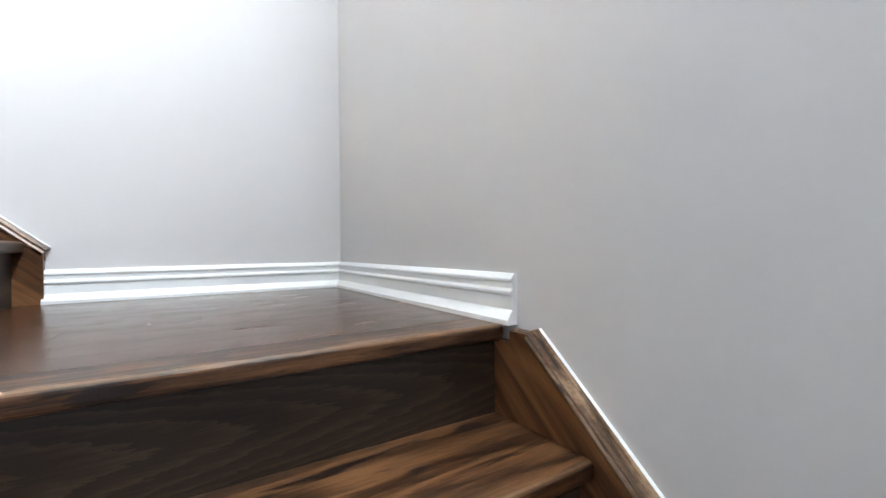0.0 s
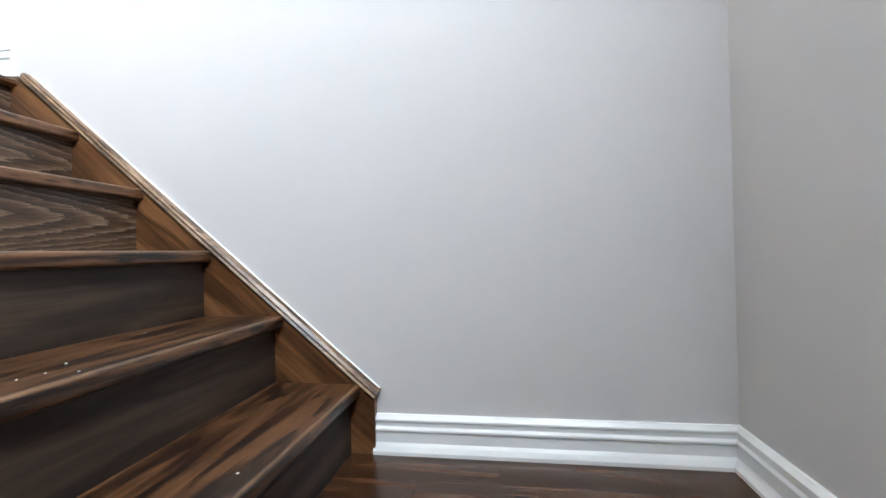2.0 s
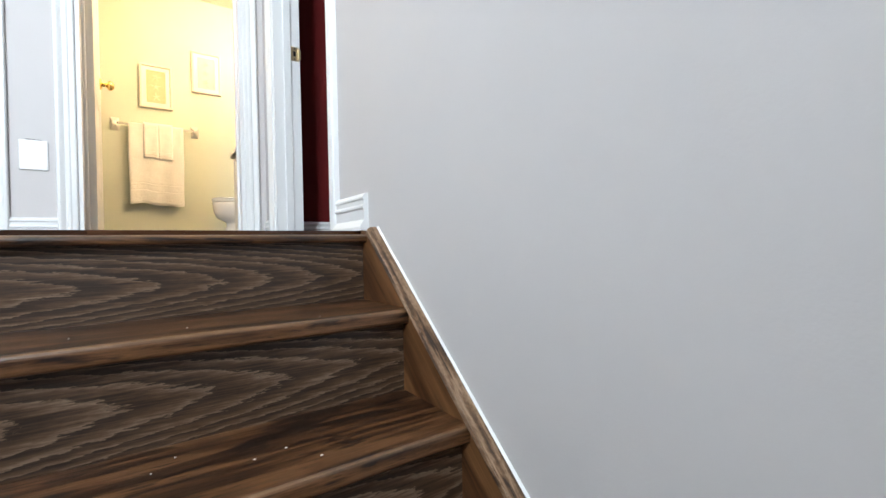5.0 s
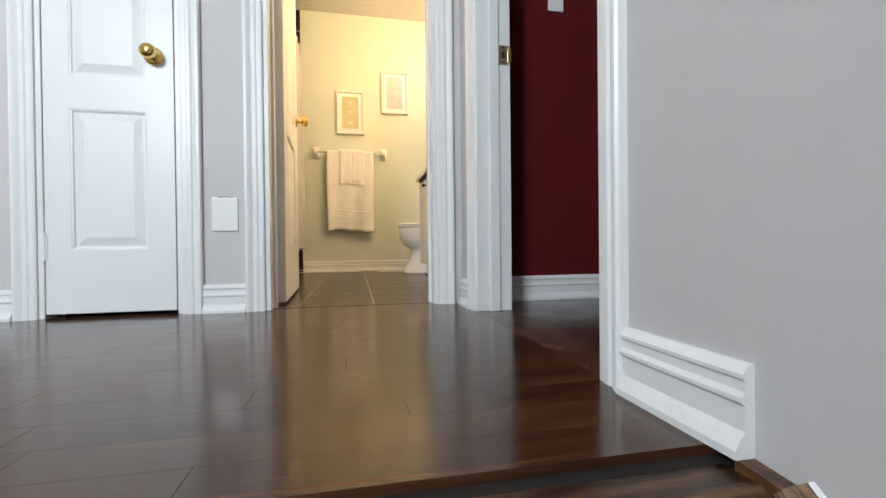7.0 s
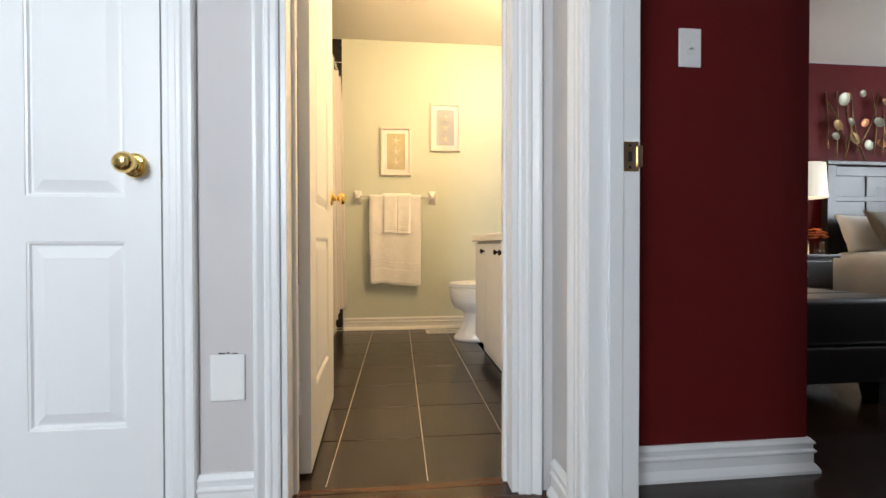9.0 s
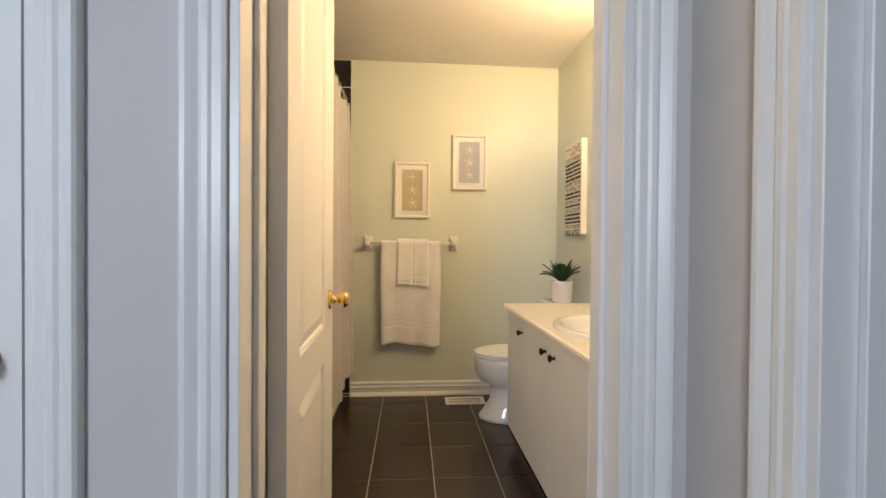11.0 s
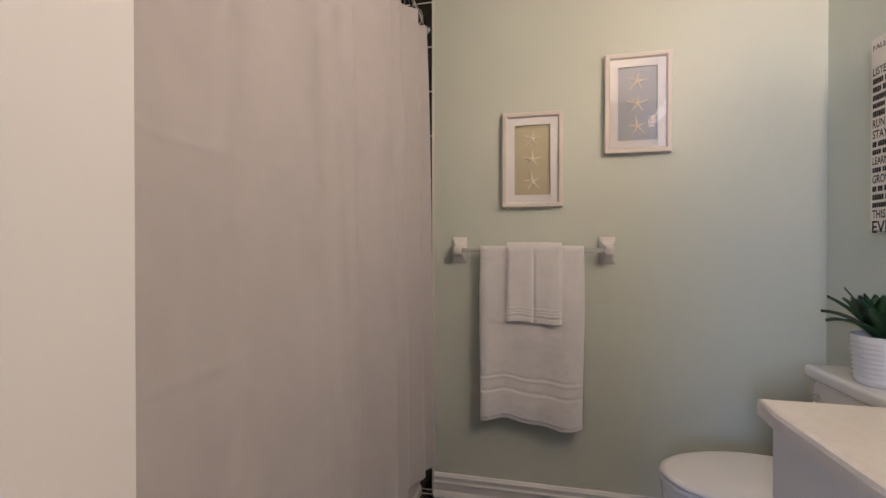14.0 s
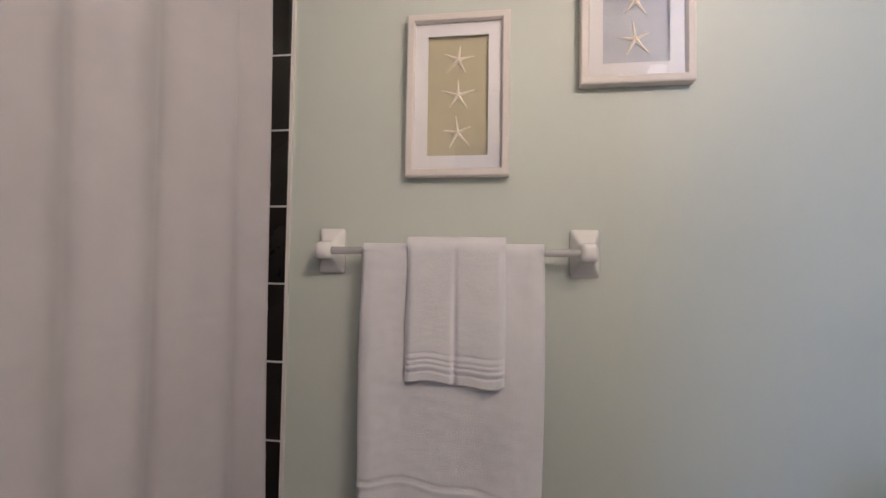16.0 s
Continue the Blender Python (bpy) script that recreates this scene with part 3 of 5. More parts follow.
def slab(w, h, t, panels, parent):
    """Door leaf from (0, -t, 0) to (w, 0, h): stiles and rails round moulded panels that are sunk on both faces."""
    bm = bmesh.new()
    xs = [0.0, panels[0][0], panels[0][1], w]
    zs = [0.0] + [z for p in panels for z in (p[2], p[3])] + [h]
    vs = {(i, j, y): bm.verts.new((x, y, z)) for i, x in enumerate(xs) for j, z in enumerate(zs) for y in (-t, 0.0)}

    def solid(i, j):
        return 0 <= i < 3 and 0 <= j < len(zs) - 1 and not (i == 1 and j % 2 == 1)

    for i in range(3):
        for j in range(len(zs) - 1):
            if not solid(i, j):
                continue
            for y in (-t, 0.0):
                bm.faces.new([vs[k] for k in ((i, j, y), (i + 1, j, y), (i + 1, j + 1, y), (i, j + 1, y))])
            for ni, nj, p, q in ((i - 1, j, (i, j), (i, j + 1)), (i + 1, j, (i + 1, j), (i + 1, j + 1)), (i, j - 1, (i, j), (i + 1, j)), (i, j + 1, (i, j + 1), (i + 1, j + 1))):
                if not solid(ni, nj):
                    bm.faces.new((vs[(*p, -t)], vs[(*q, -t)], vs[(*q, 0.0)], vs[(*p, 0.0)]))
    leaf = part("leaf", bm, DOORW, parent)
    for p in panels:
        bm = bmesh.new()
        box(bm, p[0], p[1], -t + 0.0105, -0.0105, p[2], p[3])
        panel_frame(bm, *p, 0.0, 1)
        panel_frame(bm, *p, -t, -1)
        part("panel", bm, DOORW, leaf)
    return leaf


KNOB = [(0.0, 0.066), (0.012, 0.066), (0.020, 0.062), (0.0265, 0.053), (0.027, 0.046), (0.024, 0.039), (0.016, 0.033), (0.011, 0.028), (0.010, 0.020), (0.014, 0.012), (0.019, 0.009), (0.024, 0.009), (0.030, 0.007), (0.0325, 0.003), (0.0325, 0.0), (0.0, 0.0)]


def hinge(parent, x, y, z):
    bm = bmesh.new()
    lathe(bm, [(0.006, -0.045), (0.006, 0.045)], Matrix.Translation((x, y, z)), 12)
    lathe(bm, [(0.004, 0.045), (0.0065, 0.048), (0.004, 0.054)], Matrix.Translation((x, y, z)), 12)
    box(bm, x, x + 0.010, y - 0.002, y, z - 0.045, z + 0.045)
    return part("hinge", bm, WHITE, parent, "painted-over butt hinge")


def door(name, at, rz, w, panels, label, hinge_y, knob_in=0.062):
    """Leaf hinged at its local origin, 10 mm off the floor, with a brass knob on each face."""
    d = thing(name, at, label, "door", rz=rz, kind="structure")
    slab(w, 2.02, 0.035, panels, d)
    for y, turn in ((0.0, -90), (-0.035, 90)):
        bm = lathe(bmesh.new(), KNOB, Matrix.Translation((w - knob_in, y, 0.915)) @ pose(0, 0, 0, turn), 30)
        part("door_knob", bm, BRASS, d, "polished brass knob", True)
    bm = boxes((w - 0.001, w + 0.0015, -0.029, -0.006, 0.885, 0.945), (w, w + 0.009, -0.024, -0.012, 0.904, 0.926), bevel=0.001)
    part("latch_plate", bm, BRASS, d, "brass latch plate")
    for z in (0.23, 1.80):
        hinge(d, -0.002, hinge_y, z)
    return d


# bathroom door stands open at a right angle into the bathroom
door("door_bath", (-2.835, 1.222, 0.012), 182.7, 0.655, [(0.119, 0.470, 0.235, 0.735), (0.119, 0.470, 0.845, 1.86)], "white panelled bathroom door standing open, brass knob", 0.0, 0.080)
# closed closet door, hinged on its far side from the bathroom
door("door_closet", (-2.7255, CL0 + 0.0215, 0.016), 90, 0.4060, [(0.078, 0.318, 0.222, 0.715), (0.078, 0.318, 0.832, 1.86)], "white panelled narrow closet door, closed, brass knob", -0.036)

sp = boxes((-2.4525, -2.4495, NY + 0.078, NY + 0.122, 0.895, 0.965), bevel=0.001)
box(sp, -2.456, -2.446, NY + 0.117, NY + 0.130, 0.905, 0.955, 0.002)
part("strike_plate", sp, STRIKE, jb, "brass strike plate")
# dark blocks: the shade in the latch hole as colour, and two screw heads
hole = boxes((-2.4497, -2.4490, NY + 0.094, NY + 0.106, 0.918, 0.942), (-2.4497, -2.4490, NY + 0.097, NY + 0.103, 0.901, 0.907), (-2.4497, -2.4490, NY + 0.097, NY + 0.103, 0.953, 0.959))
part("hole_shade_screws", hole, GROOVE, jb)


def plate(name, at, rz, w, h, label, category, rocker):
    p = thing(name, at, label, category, rz=rz)
    part("cover", box(bmesh.new(), -w / 2, w / 2, -0.007, 0, -h / 2, h / 2, 0.004, 3), PLASTIC, p)
    if rocker:
        part("switch", box(bmesh.new(), -0.006, 0.006, -0.017, -0.006, -0.006, 0.012, 0.002), PLASTIC, p, "small toggle")
        part("slot", box(bmesh.new(), -0.010, 0.010, -0.0085, -0.006, -0.020, 0.020, 0.001), LAM, p)
        for z in (-0.042, 0.042):
            part("screw", lathe(bmesh.new(), [(0.003, -0.0002), (0.003, 0.0012)], Matrix.Translation((0, -0.007, z)) @ pose(0, 0, 0, 90), 10), PLASTIC, p)
    return p


plate("cover_plate", (WX, 1.069, 0.364), 90, 0.090, 0.125, "blank white cover plate with chipped paint above", "wall plate", False)
part("chipped_paint", boxes((WX - 0.0005, WX + 0.0012, 1.045, 1.062, 0.4268, 0.4300), (WX - 0.0005, WX + 0.0012, 1.066, 1.074, 0.4275, 0.4312), (WX - 0.0005, WX + 0.0012, 1.080, 1.094, 0.4268, 0.4295)), GROOVE, bpy.data.objects["wall_west"], "dark chipped edge of paint")
plate("light_switch", (-2.71, 2.414, 1.320), 90, 0.072, 0.118, "white toggle light switch on the red wall", "light switch", True)
plate("light_switch", (WX, 0.335, 1.31), 90, 0.115, 0.118, "white light switch plate on the grey hall wall", "light switch", True)

# ---- bathroom: large things ----
van = thing("vanity_cabinet", (-4.325, 2.592, 0), "white laminate vanity cabinet with dark round knobs", "cabinet")
VW, VD, VH = 1.51, 0.545, 0.742
part("body", boxes((0, VW, -VD + 0.018, 0, 0.10, VH), bevel=0.0015), LAM, van)
part("toe_kick", boxes((0.0, VW, -VD + 0.06, -0.02, 0.0, 0.099)), LAM, van)
edges = [0.003, 0.350, 0.714, 1.078, 1.428]
for i, (a, b) in enumerate(zip(edges, edges[1:] + [VW])):
    if i > 3:
        break
    dd = part("door", box(bmesh.new(), a, b - 0.004, -VD, -VD + 0.017, 0.105, VH - 0.012, 0.003, 2), LAM, van)
    kx = b - 0.052 if i % 2 == 1 or i == 0 else a + 0.052
    kn = lathe(bmesh.new(), [(0.0, 0.026), (0.010, 0.026), (0.0145, 0.022), (0.0150, 0.018), (0.010, 0.013), (0.0055, 0.008), (0.006, 0.002), (0.009, 0.0), (0, 0)], Matrix.Translation((kx, -VD, 0.680)) @ pose(0, 0, 0, 90), 20)
    part("knob", kn, BRONZE, dd, "dark bronze mushroom knob", True)

# worktop with an oval cut-out, rolled front edge and backsplash
SCX, SCY = -3.590, 2.295
top = thing("countertop", (0, 0, 0), "speckled off-white laminate countertop with backsplash", "countertop")
LAMTOP, ltn, ltb = mat("speckled_laminate", (0.74, 0.71, 0.64), 0.34)
spk = noise_tex(ltn, coords(ltn), 42, 6, 0.7)
ltn.links.new(ramp(ltn, spk, [(0.3, (0.70, 0.665, 0.60)), (0.5, (0.75, 0.72, 0.655)), (0.75, (0.78, 0.755, 0.70))]), ltb.inputs["Base Color"])
X0, X1, Y0, Y1, Z0, Z1 = -4.345, -2.812, 2.018, 2.575, 0.743, 0.782


def rect_ray(a, x0, x1, y0, y1):
    c, s = math.cos(a), math.sin(a)
    k = min((x1 - SCX) / c if c > 1e-6 else (x0 - SCX) / c if c < -1e-6 else 9, (y1 - SCY) / s if s > 1e-6 else (y0 - SCY) / s if s < -1e-6 else 9)
    return SCX + k * c, SCY + k * s


angs = sorted({2 * math.pi * i / 64 for i in range(64)} | {math.atan2(y - SCY, x - SCX) % (2 * math.pi) for x in (X0 + 0.01, X1) for y in (Y0 + 0.012, Y1)})
bm = bmesh.new()
inner_t = [(SCX + 0.245 * math.cos(a), SCY + 0.190 * math.sin(a), Z1) for a in angs]
inner_b = [(x, y, Z0) for x, y, _ in inner_t]
e1 = [(*rect_ray(a, X0 + 0.010, X1, Y0 + 0.012, Y1), Z1) for a in angs]
e2 = [(*rect_ray(a, X0 + 0.003, X1, Y0 + 0.0035, Y1), Z1 - 0.0035) for a in angs]
e3 = [(*rect_ray(a, X0, X1, Y0, Y1), Z1 - 0.012) for a in angs]
e4 = [(*rect_ray(a, X0, X1, Y0, Y1), Z0) for a in angs]
loft(bm, [inner_b, inner_t, e1, e2, e3, e4], cap=False)
part("worktop", bm, LAMTOP, top)
part("backsplash", box(bmesh.new(), -4.262, X1, 2.573, 2.5955, Z1 - 0.004, 0.872, 0.007, 3), LAMTOP, top)

sink = thing("sink", (SCX, SCY, Z1), "white oval drop-in porcelain washbasin", "sink")
prof = [(1.0, 0.0), (1.0, 0.006), (0.985, 0.013), (0.95, 0.016), (0.90, 0.014), (0.86, 0.004), (0.82, -0.02), (0.74, -0.07), (0.60, -0.11), (0.35, -0.132), (0.10, -0.138)]
bm = bmesh.new()
sr = [[(0.272 * k * math.cos(a), (0.228 if k > 0.9 else 0.205) * k * math.sin(a) - (0.0 if k > 0.9 else 0.012), z) for a in (2 * math.pi * i / 56 for i in range(56))] for k, z in prof]
loft(bm, sr, cap=False)
bm.faces.new([bm.verts.new(p) for p in [(0.0272 * math.cos(t), 0.0205 * math.sin(t) - 0.012, -0.1382) for t in (2 * math.pi * i / 20 for i in range(20))]])
part("basin", bm, PORC, sink, "", True)
part("drain", lathe(bmesh.new(), [(0.0, -0.132), (0.016, -0.132), (0.022, -0.135), (0.022, -0.142)], Matrix.Translation((0, -0.012, 0)), 20), CHROME, sink, "chrome drain", True)
part("overflow_slot", boxes((-0.012, 0.012, 0.150, 0.1505, -0.030, -0.0275)), GROOVE, sink)

fau = thing("faucet", (SCX, 2.476, Z1 + 0.0135), "chrome single-lever faucet on the washbasin", "faucet")
bm = bmesh.new()
rings = []
for k, z in ((1.0, -0.004), (1.0, 0.005), (0.93, 0.011), (0.80, 0.0145)):
    rings.append([(0.078 * k * math.copysign(abs(math.cos(a)) ** 0.8, math.cos(a)), 0.027 * k * math.sin(a), z) for a in (2 * math.pi * i / 40 for i in range(40))])
loft(bm, rings)
part("base_plate", bm, CHROME, fau, "", True)
bm = tube(bmesh.new(), [(0, 0.0, 0.008), (0, -0.004, 0.035), (0, -0.022, 0.055), (0, -0.055, 0.064), (0, -0.088, 0.060), (0, -0.112, 0.048), (0, -0.118, 0.036)], [0.025, 0.022, 0.019, 0.0155, 0.014, 0.0135, 0.0125], 18)
part("spout", bm, CHROME, fau, "", True)
part("valve", lathe(bmesh.new(), [(0.021, 0.0), (0.021, 0.045), (0.023, 0.05), (0.022, 0.066), (0.016, 0.075), (0, 0.077)], Matrix.Translation((0, 0.004, 0.008)), 24), CHROME, fau, "", True)
bm = tube(bmesh.new(), [(0.012, 0.010, 0.078), (-0.004, 0.0, 0.094), (-0.030, -0.022, 0.104), (-0.060, -0.048, 0.107), (-0.078, -0.064, 0.104)], [0.011, 0.012, 0.009, 0.0075, 0.006], 14)
part("lever", bm, CHROME, fau, "", True)

mir = tagged(part("wall_mirror", box(bmesh.new(), -4.185, -2.86, 2.5905, 2.5955, 0.982, 1.911), MIRROR), "frameless rectangular wall mirror over the vanity", "mirror")

# vanity light
vl = thing("vanity_light", (-3.57, 2.595, 2.02), "chrome bar wall light with glowing glass shades", "wall light")
part("back_plate", box(bmesh.new(), -0.20, 0.20, -0.022, 0, -0.075, 0.035, 0.004, 2), CHROME, vl)
part("bar", box(bmesh.new(), -0.32, 0.32, -0.195, -0.143, 0.022, 0.034, 0.003, 2), CHROME, vl)
part("arm", boxes((-0.012, 0.012, -0.15, -0.02, 0.015, 0.030), bevel=0.002), CHROME, vl)
BULB = glow("bulb_glow", (1.0, 0.80, 0.55), 7.0)
for vx in (-0.20, 0.0, 0.20):
    so = part("socket", lathe(bmesh.new(), [(0.022, 0.034), (0.022, 0.050), (0.0, 0.050)], Matrix.Translation((vx, -0.168, 0)), 18), CHROME, vl, "", True)
    bb = part("glass_shade", box(bmesh.new(), vx - 0.038, vx + 0.038, -0.206, -0.130, 0.051, 0.125, 0.008, 3), BULB, so, "glowing glass shade", True)
    bb.visible_shadow = False

# toilet
toi = thing("toilet", (-4.668, 2.589, 0), "white two-piece porcelain toilet with its lid down", "toilet")


def oval(cx, cy, rx, ry, z, n=36, egg=0.0):
    pts = []
    for i in range(n):
        a = 2 * math.pi * i / n
        s = math.sin(a)
        pts.append((cx + rx * math.cos(a) * (1 + egg * s), cy + ry * s, z))
    return pts


bm = bmesh.new()
loft(bm, [oval(0, -0.37, 0.134, 0.275, 0.0), oval(0, -0.37, 0.134, 0.275, 0.02), oval(0, -0.362, 0.122, 0.260, 0.05), oval(0, -0.345, 0.104, 0.232, 0.12), oval(0, -0.34, 0.102, 0.226, 0.19), oval(0, -0.345, 0.108, 0.230, 0.215), oval(0, -0.372, 0.150, 0.268, 0.245, egg=0.05), oval(0, -0.385, 0.176, 0.284, 0.30, egg=0.08), oval(0, -0.39, 0.183, 0.288, 0.375, egg=0.08), oval(0, -0.39, 0.183, 0.288, 0.392, egg=0.08), oval(0, -0.39, 0.165, 0.268, 0.397, egg=0.08)])
part("bowl", bm, PORC, toi, "", True)
bm = bmesh.new()
loft(bm, [oval(0, -0.392, 0.178, 0.285, 0.398, egg=0.08), oval(0, -0.392, 0.184, 0.291, 0.402, egg=0.08), oval(0, -0.392, 0.184, 0.291, 0.412, egg=0.08), oval(0, -0.392, 0.178, 0.285, 0.415, egg=0.08)])
part("seat", bm, PLASTIC, toi, "", True)
bm = bmesh.new()
loft(bm, [oval(0, -0.392, 0.180, 0.287, 0.417, egg=0.08), oval(0, -0.392, 0.185, 0.292, 0.421, egg=0.08), oval(0, -0.392, 0.183, 0.290, 0.429, egg=0.08), oval(0, -0.392, 0.165, 0.270, 0.435, egg=0.08), oval(0, -0.392, 0.08, 0.14, 0.438, egg=0.08)])
part("lid", bm, PLASTIC, toi, "closed white lid", True)
part("tank", box(bmesh.new(), -0.186, 0.186, -0.178, -0.004, 0.385, 0.700, 0.028, 4), PORC, toi, "", True)
part("tank_lid", box(bmesh.new(), -0.200, 0.200, -0.192, -0.002, 0.701, 0.742, 0.014, 3), PORC, toi, "", True)
bm = tube(bmesh.new(), [(-0.14, -0.176, 0.65), (-0.14, -0.194, 0.65), (-0.12, -0.200, 0.648), (-0.07, -0.200, 0.640)], [0.011, 0.009, 0.006, 0.005], 12)
part("flush_handle", bm, CHROME, toi, "chrome flush lever", True)
part("neck", box(bmesh.new(), -0.12, 0.12, -0.20, -0.03, 0.25, 0.395, 0.03, 3), PORC, toi, "", True)

# potted plant on the tank
pot = thing("potted_plant", (-4.655, 2.478, 0.7425), "small green agave-like plant in a ribbed white pot", "plant")
pr = [(0.0, 0.0), (0.048, 0.0), (0.053, 0.004)]
for i in range(9):
    z = 0.010 + i * 0.0122
    pr += [(0.0545 + 0.0009 * i, z), (0.0575 + 0.0009 * i, z + 0.005), (0.0545 + 0.0009 * i, z + 0.010)]
pr += [(0.063, 0.124), (0.062, 0.128), (0.057, 0.126), (0.056, 0.110), (0.0, 0.110)]
part("pot", lathe(bmesh.new(), [(r * 1.1, z * 1.1) for r, z in pr], None, 36), PORC, pot, "ribbed white ceramic pot", True)
part("soil", lathe(bmesh.new(), [(0.0, 0.124), (0.060, 0.124), (0.060, 0.119), (0, 0.119)], None, 24), GROOVE, pot)
LEAF = paint("leaf_green", (0.035, 0.085, 0.030), 0.42, 0.25, 0.2, 120)
rs = random.Random(4)
for i in range(24):
    a = i * 2.39996
    u = i / 23.0
    rise = math.radians(86 - 50 * u)
    L = rs.uniform(0.125, 0.165) * (0.98 + 0.06 * u)
    bm = bmesh.new()
    rings = []
    for k in range(8):
        t = k / 7.0
        r = 0.010 + L * math.cos(rise) * t + 0.018 * t * t
        z = 0.127 + L * math.sin(rise) * t + (0.045 * u) * t - (0.012 + 0.075 * u * u) * t * t
        w = 0.026 * math.sin(math.pi * min(0.985, 0.20 + 0.785 * t)) + 0.0006
        rings.append([(r, -w, z + 0.005), (r, 0, z - 0.0030), (r, w, z + 0.005), (r, 0, z + 0.0004)])
    loft(bm, rings)
    bmesh.ops.transform(bm, matrix=pose(0, 0, 0, 0, 0, math.degrees(a)), verts=bm.verts)
    part("leaf", bm, LEAF, pot, "", True)

# bathtub
tub = thing("bathtub", (-4.33, 0.675, 0), "white alcove bathtub with a stepped apron", "bathtub")
bm = bmesh.new()
ap = [(0.338, 0.0), (0.338, 0.03), (0.330, 0.045), (0.330, 0.15), (0.342, 0.165), (0.342, 0.20), (0.352, 0.215), (0.352, 0.345), (0.36, 0.355), (0.36, 0.385), (0.35, 0.395), (0.30, 0.395), (0.30, 0.0)]
loft(bm, [[(-0.765, y, z) for y, z in ap], [(0.765, y, z) for y, z in ap]])
part("apron", bm, PORC, tub)


def rr(x, y, r, z, n=6):
    pts = []
    for cx, cy, a0 in ((x - r, y - r, 0), (-x + r, y - r, 90), (-x + r, -y + r, 180), (x - r, -y + r, 270)):
        for i in range(n + 1):
            a = radians(a0 + 90 * i / n)
            pts.append((cx + r * math.cos(a), cy - 0.035 + r * math.sin(a), z))
    return pts


loft(bm := bmesh.new(), [rr(0.765, 0.335, 0.002, 0.0), rr(0.765, 0.335, 0.002, 0.394), rr(0.70, 0.275, 0.12, 0.394), rr(0.68, 0.255, 0.13, 0.37), rr(0.60, 0.20, 0.12, 0.08), rr(0.50, 0.14, 0.10, 0.06)])
part("shell", bm, PORC, tub)

# curtain rod, rings, cloth and liner
RODY, RODZ = 1.035, 2.115
rod = thing("curtain_rod", (-4.33, RODY, RODZ), "chrome shower curtain rod between the walls", "curtain rod")
part("rod", tube(bmesh.new(), [(-0.768, 0, 0), (0.768, 0, 0)], 0.0125, 16), CHROME, rod, "", True)
for s in (-1, 1):
    part("flange", lathe(bmesh.new(), [(0.028, 0.0), (0.028, 0.006), (0.018, 0.014), (0.0125, 0.02)], Matrix.Translation((s * 0.7695, 0, 0)) @ pose(0, 0, 0, 0, -90 * s), 20), CHROME, rod)


def fold(x, z):
    """How far the hanging cloth stands out at a place along the rod."""
    t = (2.06 - z) / 1.9
    amp = 0.024 - 0.007 * t
    flat = min(1.0, max(0.0, (-4.06 - x) / 0.26))
    amp *= 0.34 + 0.66 * flat * flat * (3 - 2 * flat)
    return amp * math.sin(x * 31.0 + 0.8 * math.sin(x * 5.3)) + 0.5 * amp * math.sin(x * 14.0 + 1.7) * (1 + t) + 0.25 * amp * math.sin(x * 71.0) * (1 - t) + 0.22 * amp * math.sin(x * 53.0 + 1.1 * math.sin(z * 1.7))


def drape(name, x0, x1, zt, zb, y_top, y_bot, material, label, nx, nz, k=1.0):
    bm = bmesh.new()
    grid = []
    for i in range(nx + 1):
        x = x0 + (x1 - x0) * i / nx
        sag = 0.014 * abs(math.sin((x - x0) * math.pi / 0.128)) ** 1.5
        col = []
        for j in range(nz + 1):
            t = j / nz
            z = zt - sag * (1 - t) ** 4 + (zb + 0.012 * math.sin(x * 9) + 0.006 * math.sin(x * 31) - zt) * t
            crease = sum(0.0014 * math.exp(-((z - zc - 0.012 * math.sin(x * 2.3 + zc * 7)) / 0.0065) ** 2) for zc in (1.58, 1.27, 0.97, 0.66))
            y = y_top + (y_bot - y_top) * t ** 0.8 + k * (fold(x, z) + crease)
            col.append(bm.verts.new((x + 0.012 * t * math.sin(z * 3 + x * 4), y, z)))
        grid.append(col)
    for a, b in zip(grid, grid[1:]):
        for j in range(nz):
            bm.faces.new((a[j], b[j], b[j + 1], a[j + 1]))
    ob = part(name, bm, material, None, "", True)
    so = ob.modifiers.new("thickness", "SOLIDIFY")
    so.thickness = 0.0016
    return tagged(ob, label, "shower curtain")


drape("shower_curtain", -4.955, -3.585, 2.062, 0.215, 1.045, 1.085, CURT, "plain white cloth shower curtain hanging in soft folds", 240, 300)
drape("shower_liner", -5.035, -4.60, 2.05, 0.265, 1.010, 1.060, LINER, "thin white shower liner showing past the curtain", 90, 30, 0.5)
for i in range(12):
    rx = -4.945 + i * 0.1215
    rg = bmesh.new()
    tube(rg, [(rx + 0.004 * math.sin(t), RODY + 0.021 * math.sin(t), RODZ - 0.016 + 0.033 * math.cos(t)) for t in (2 * math.pi * k / 20 for k in range(21))], 0.0022, 8)
    tagged(part("curtain_ring", rg, CHROME, None, "", True), "chrome curtain ring hanging on the rod", "curtain ring", "rings on the curtain rod")

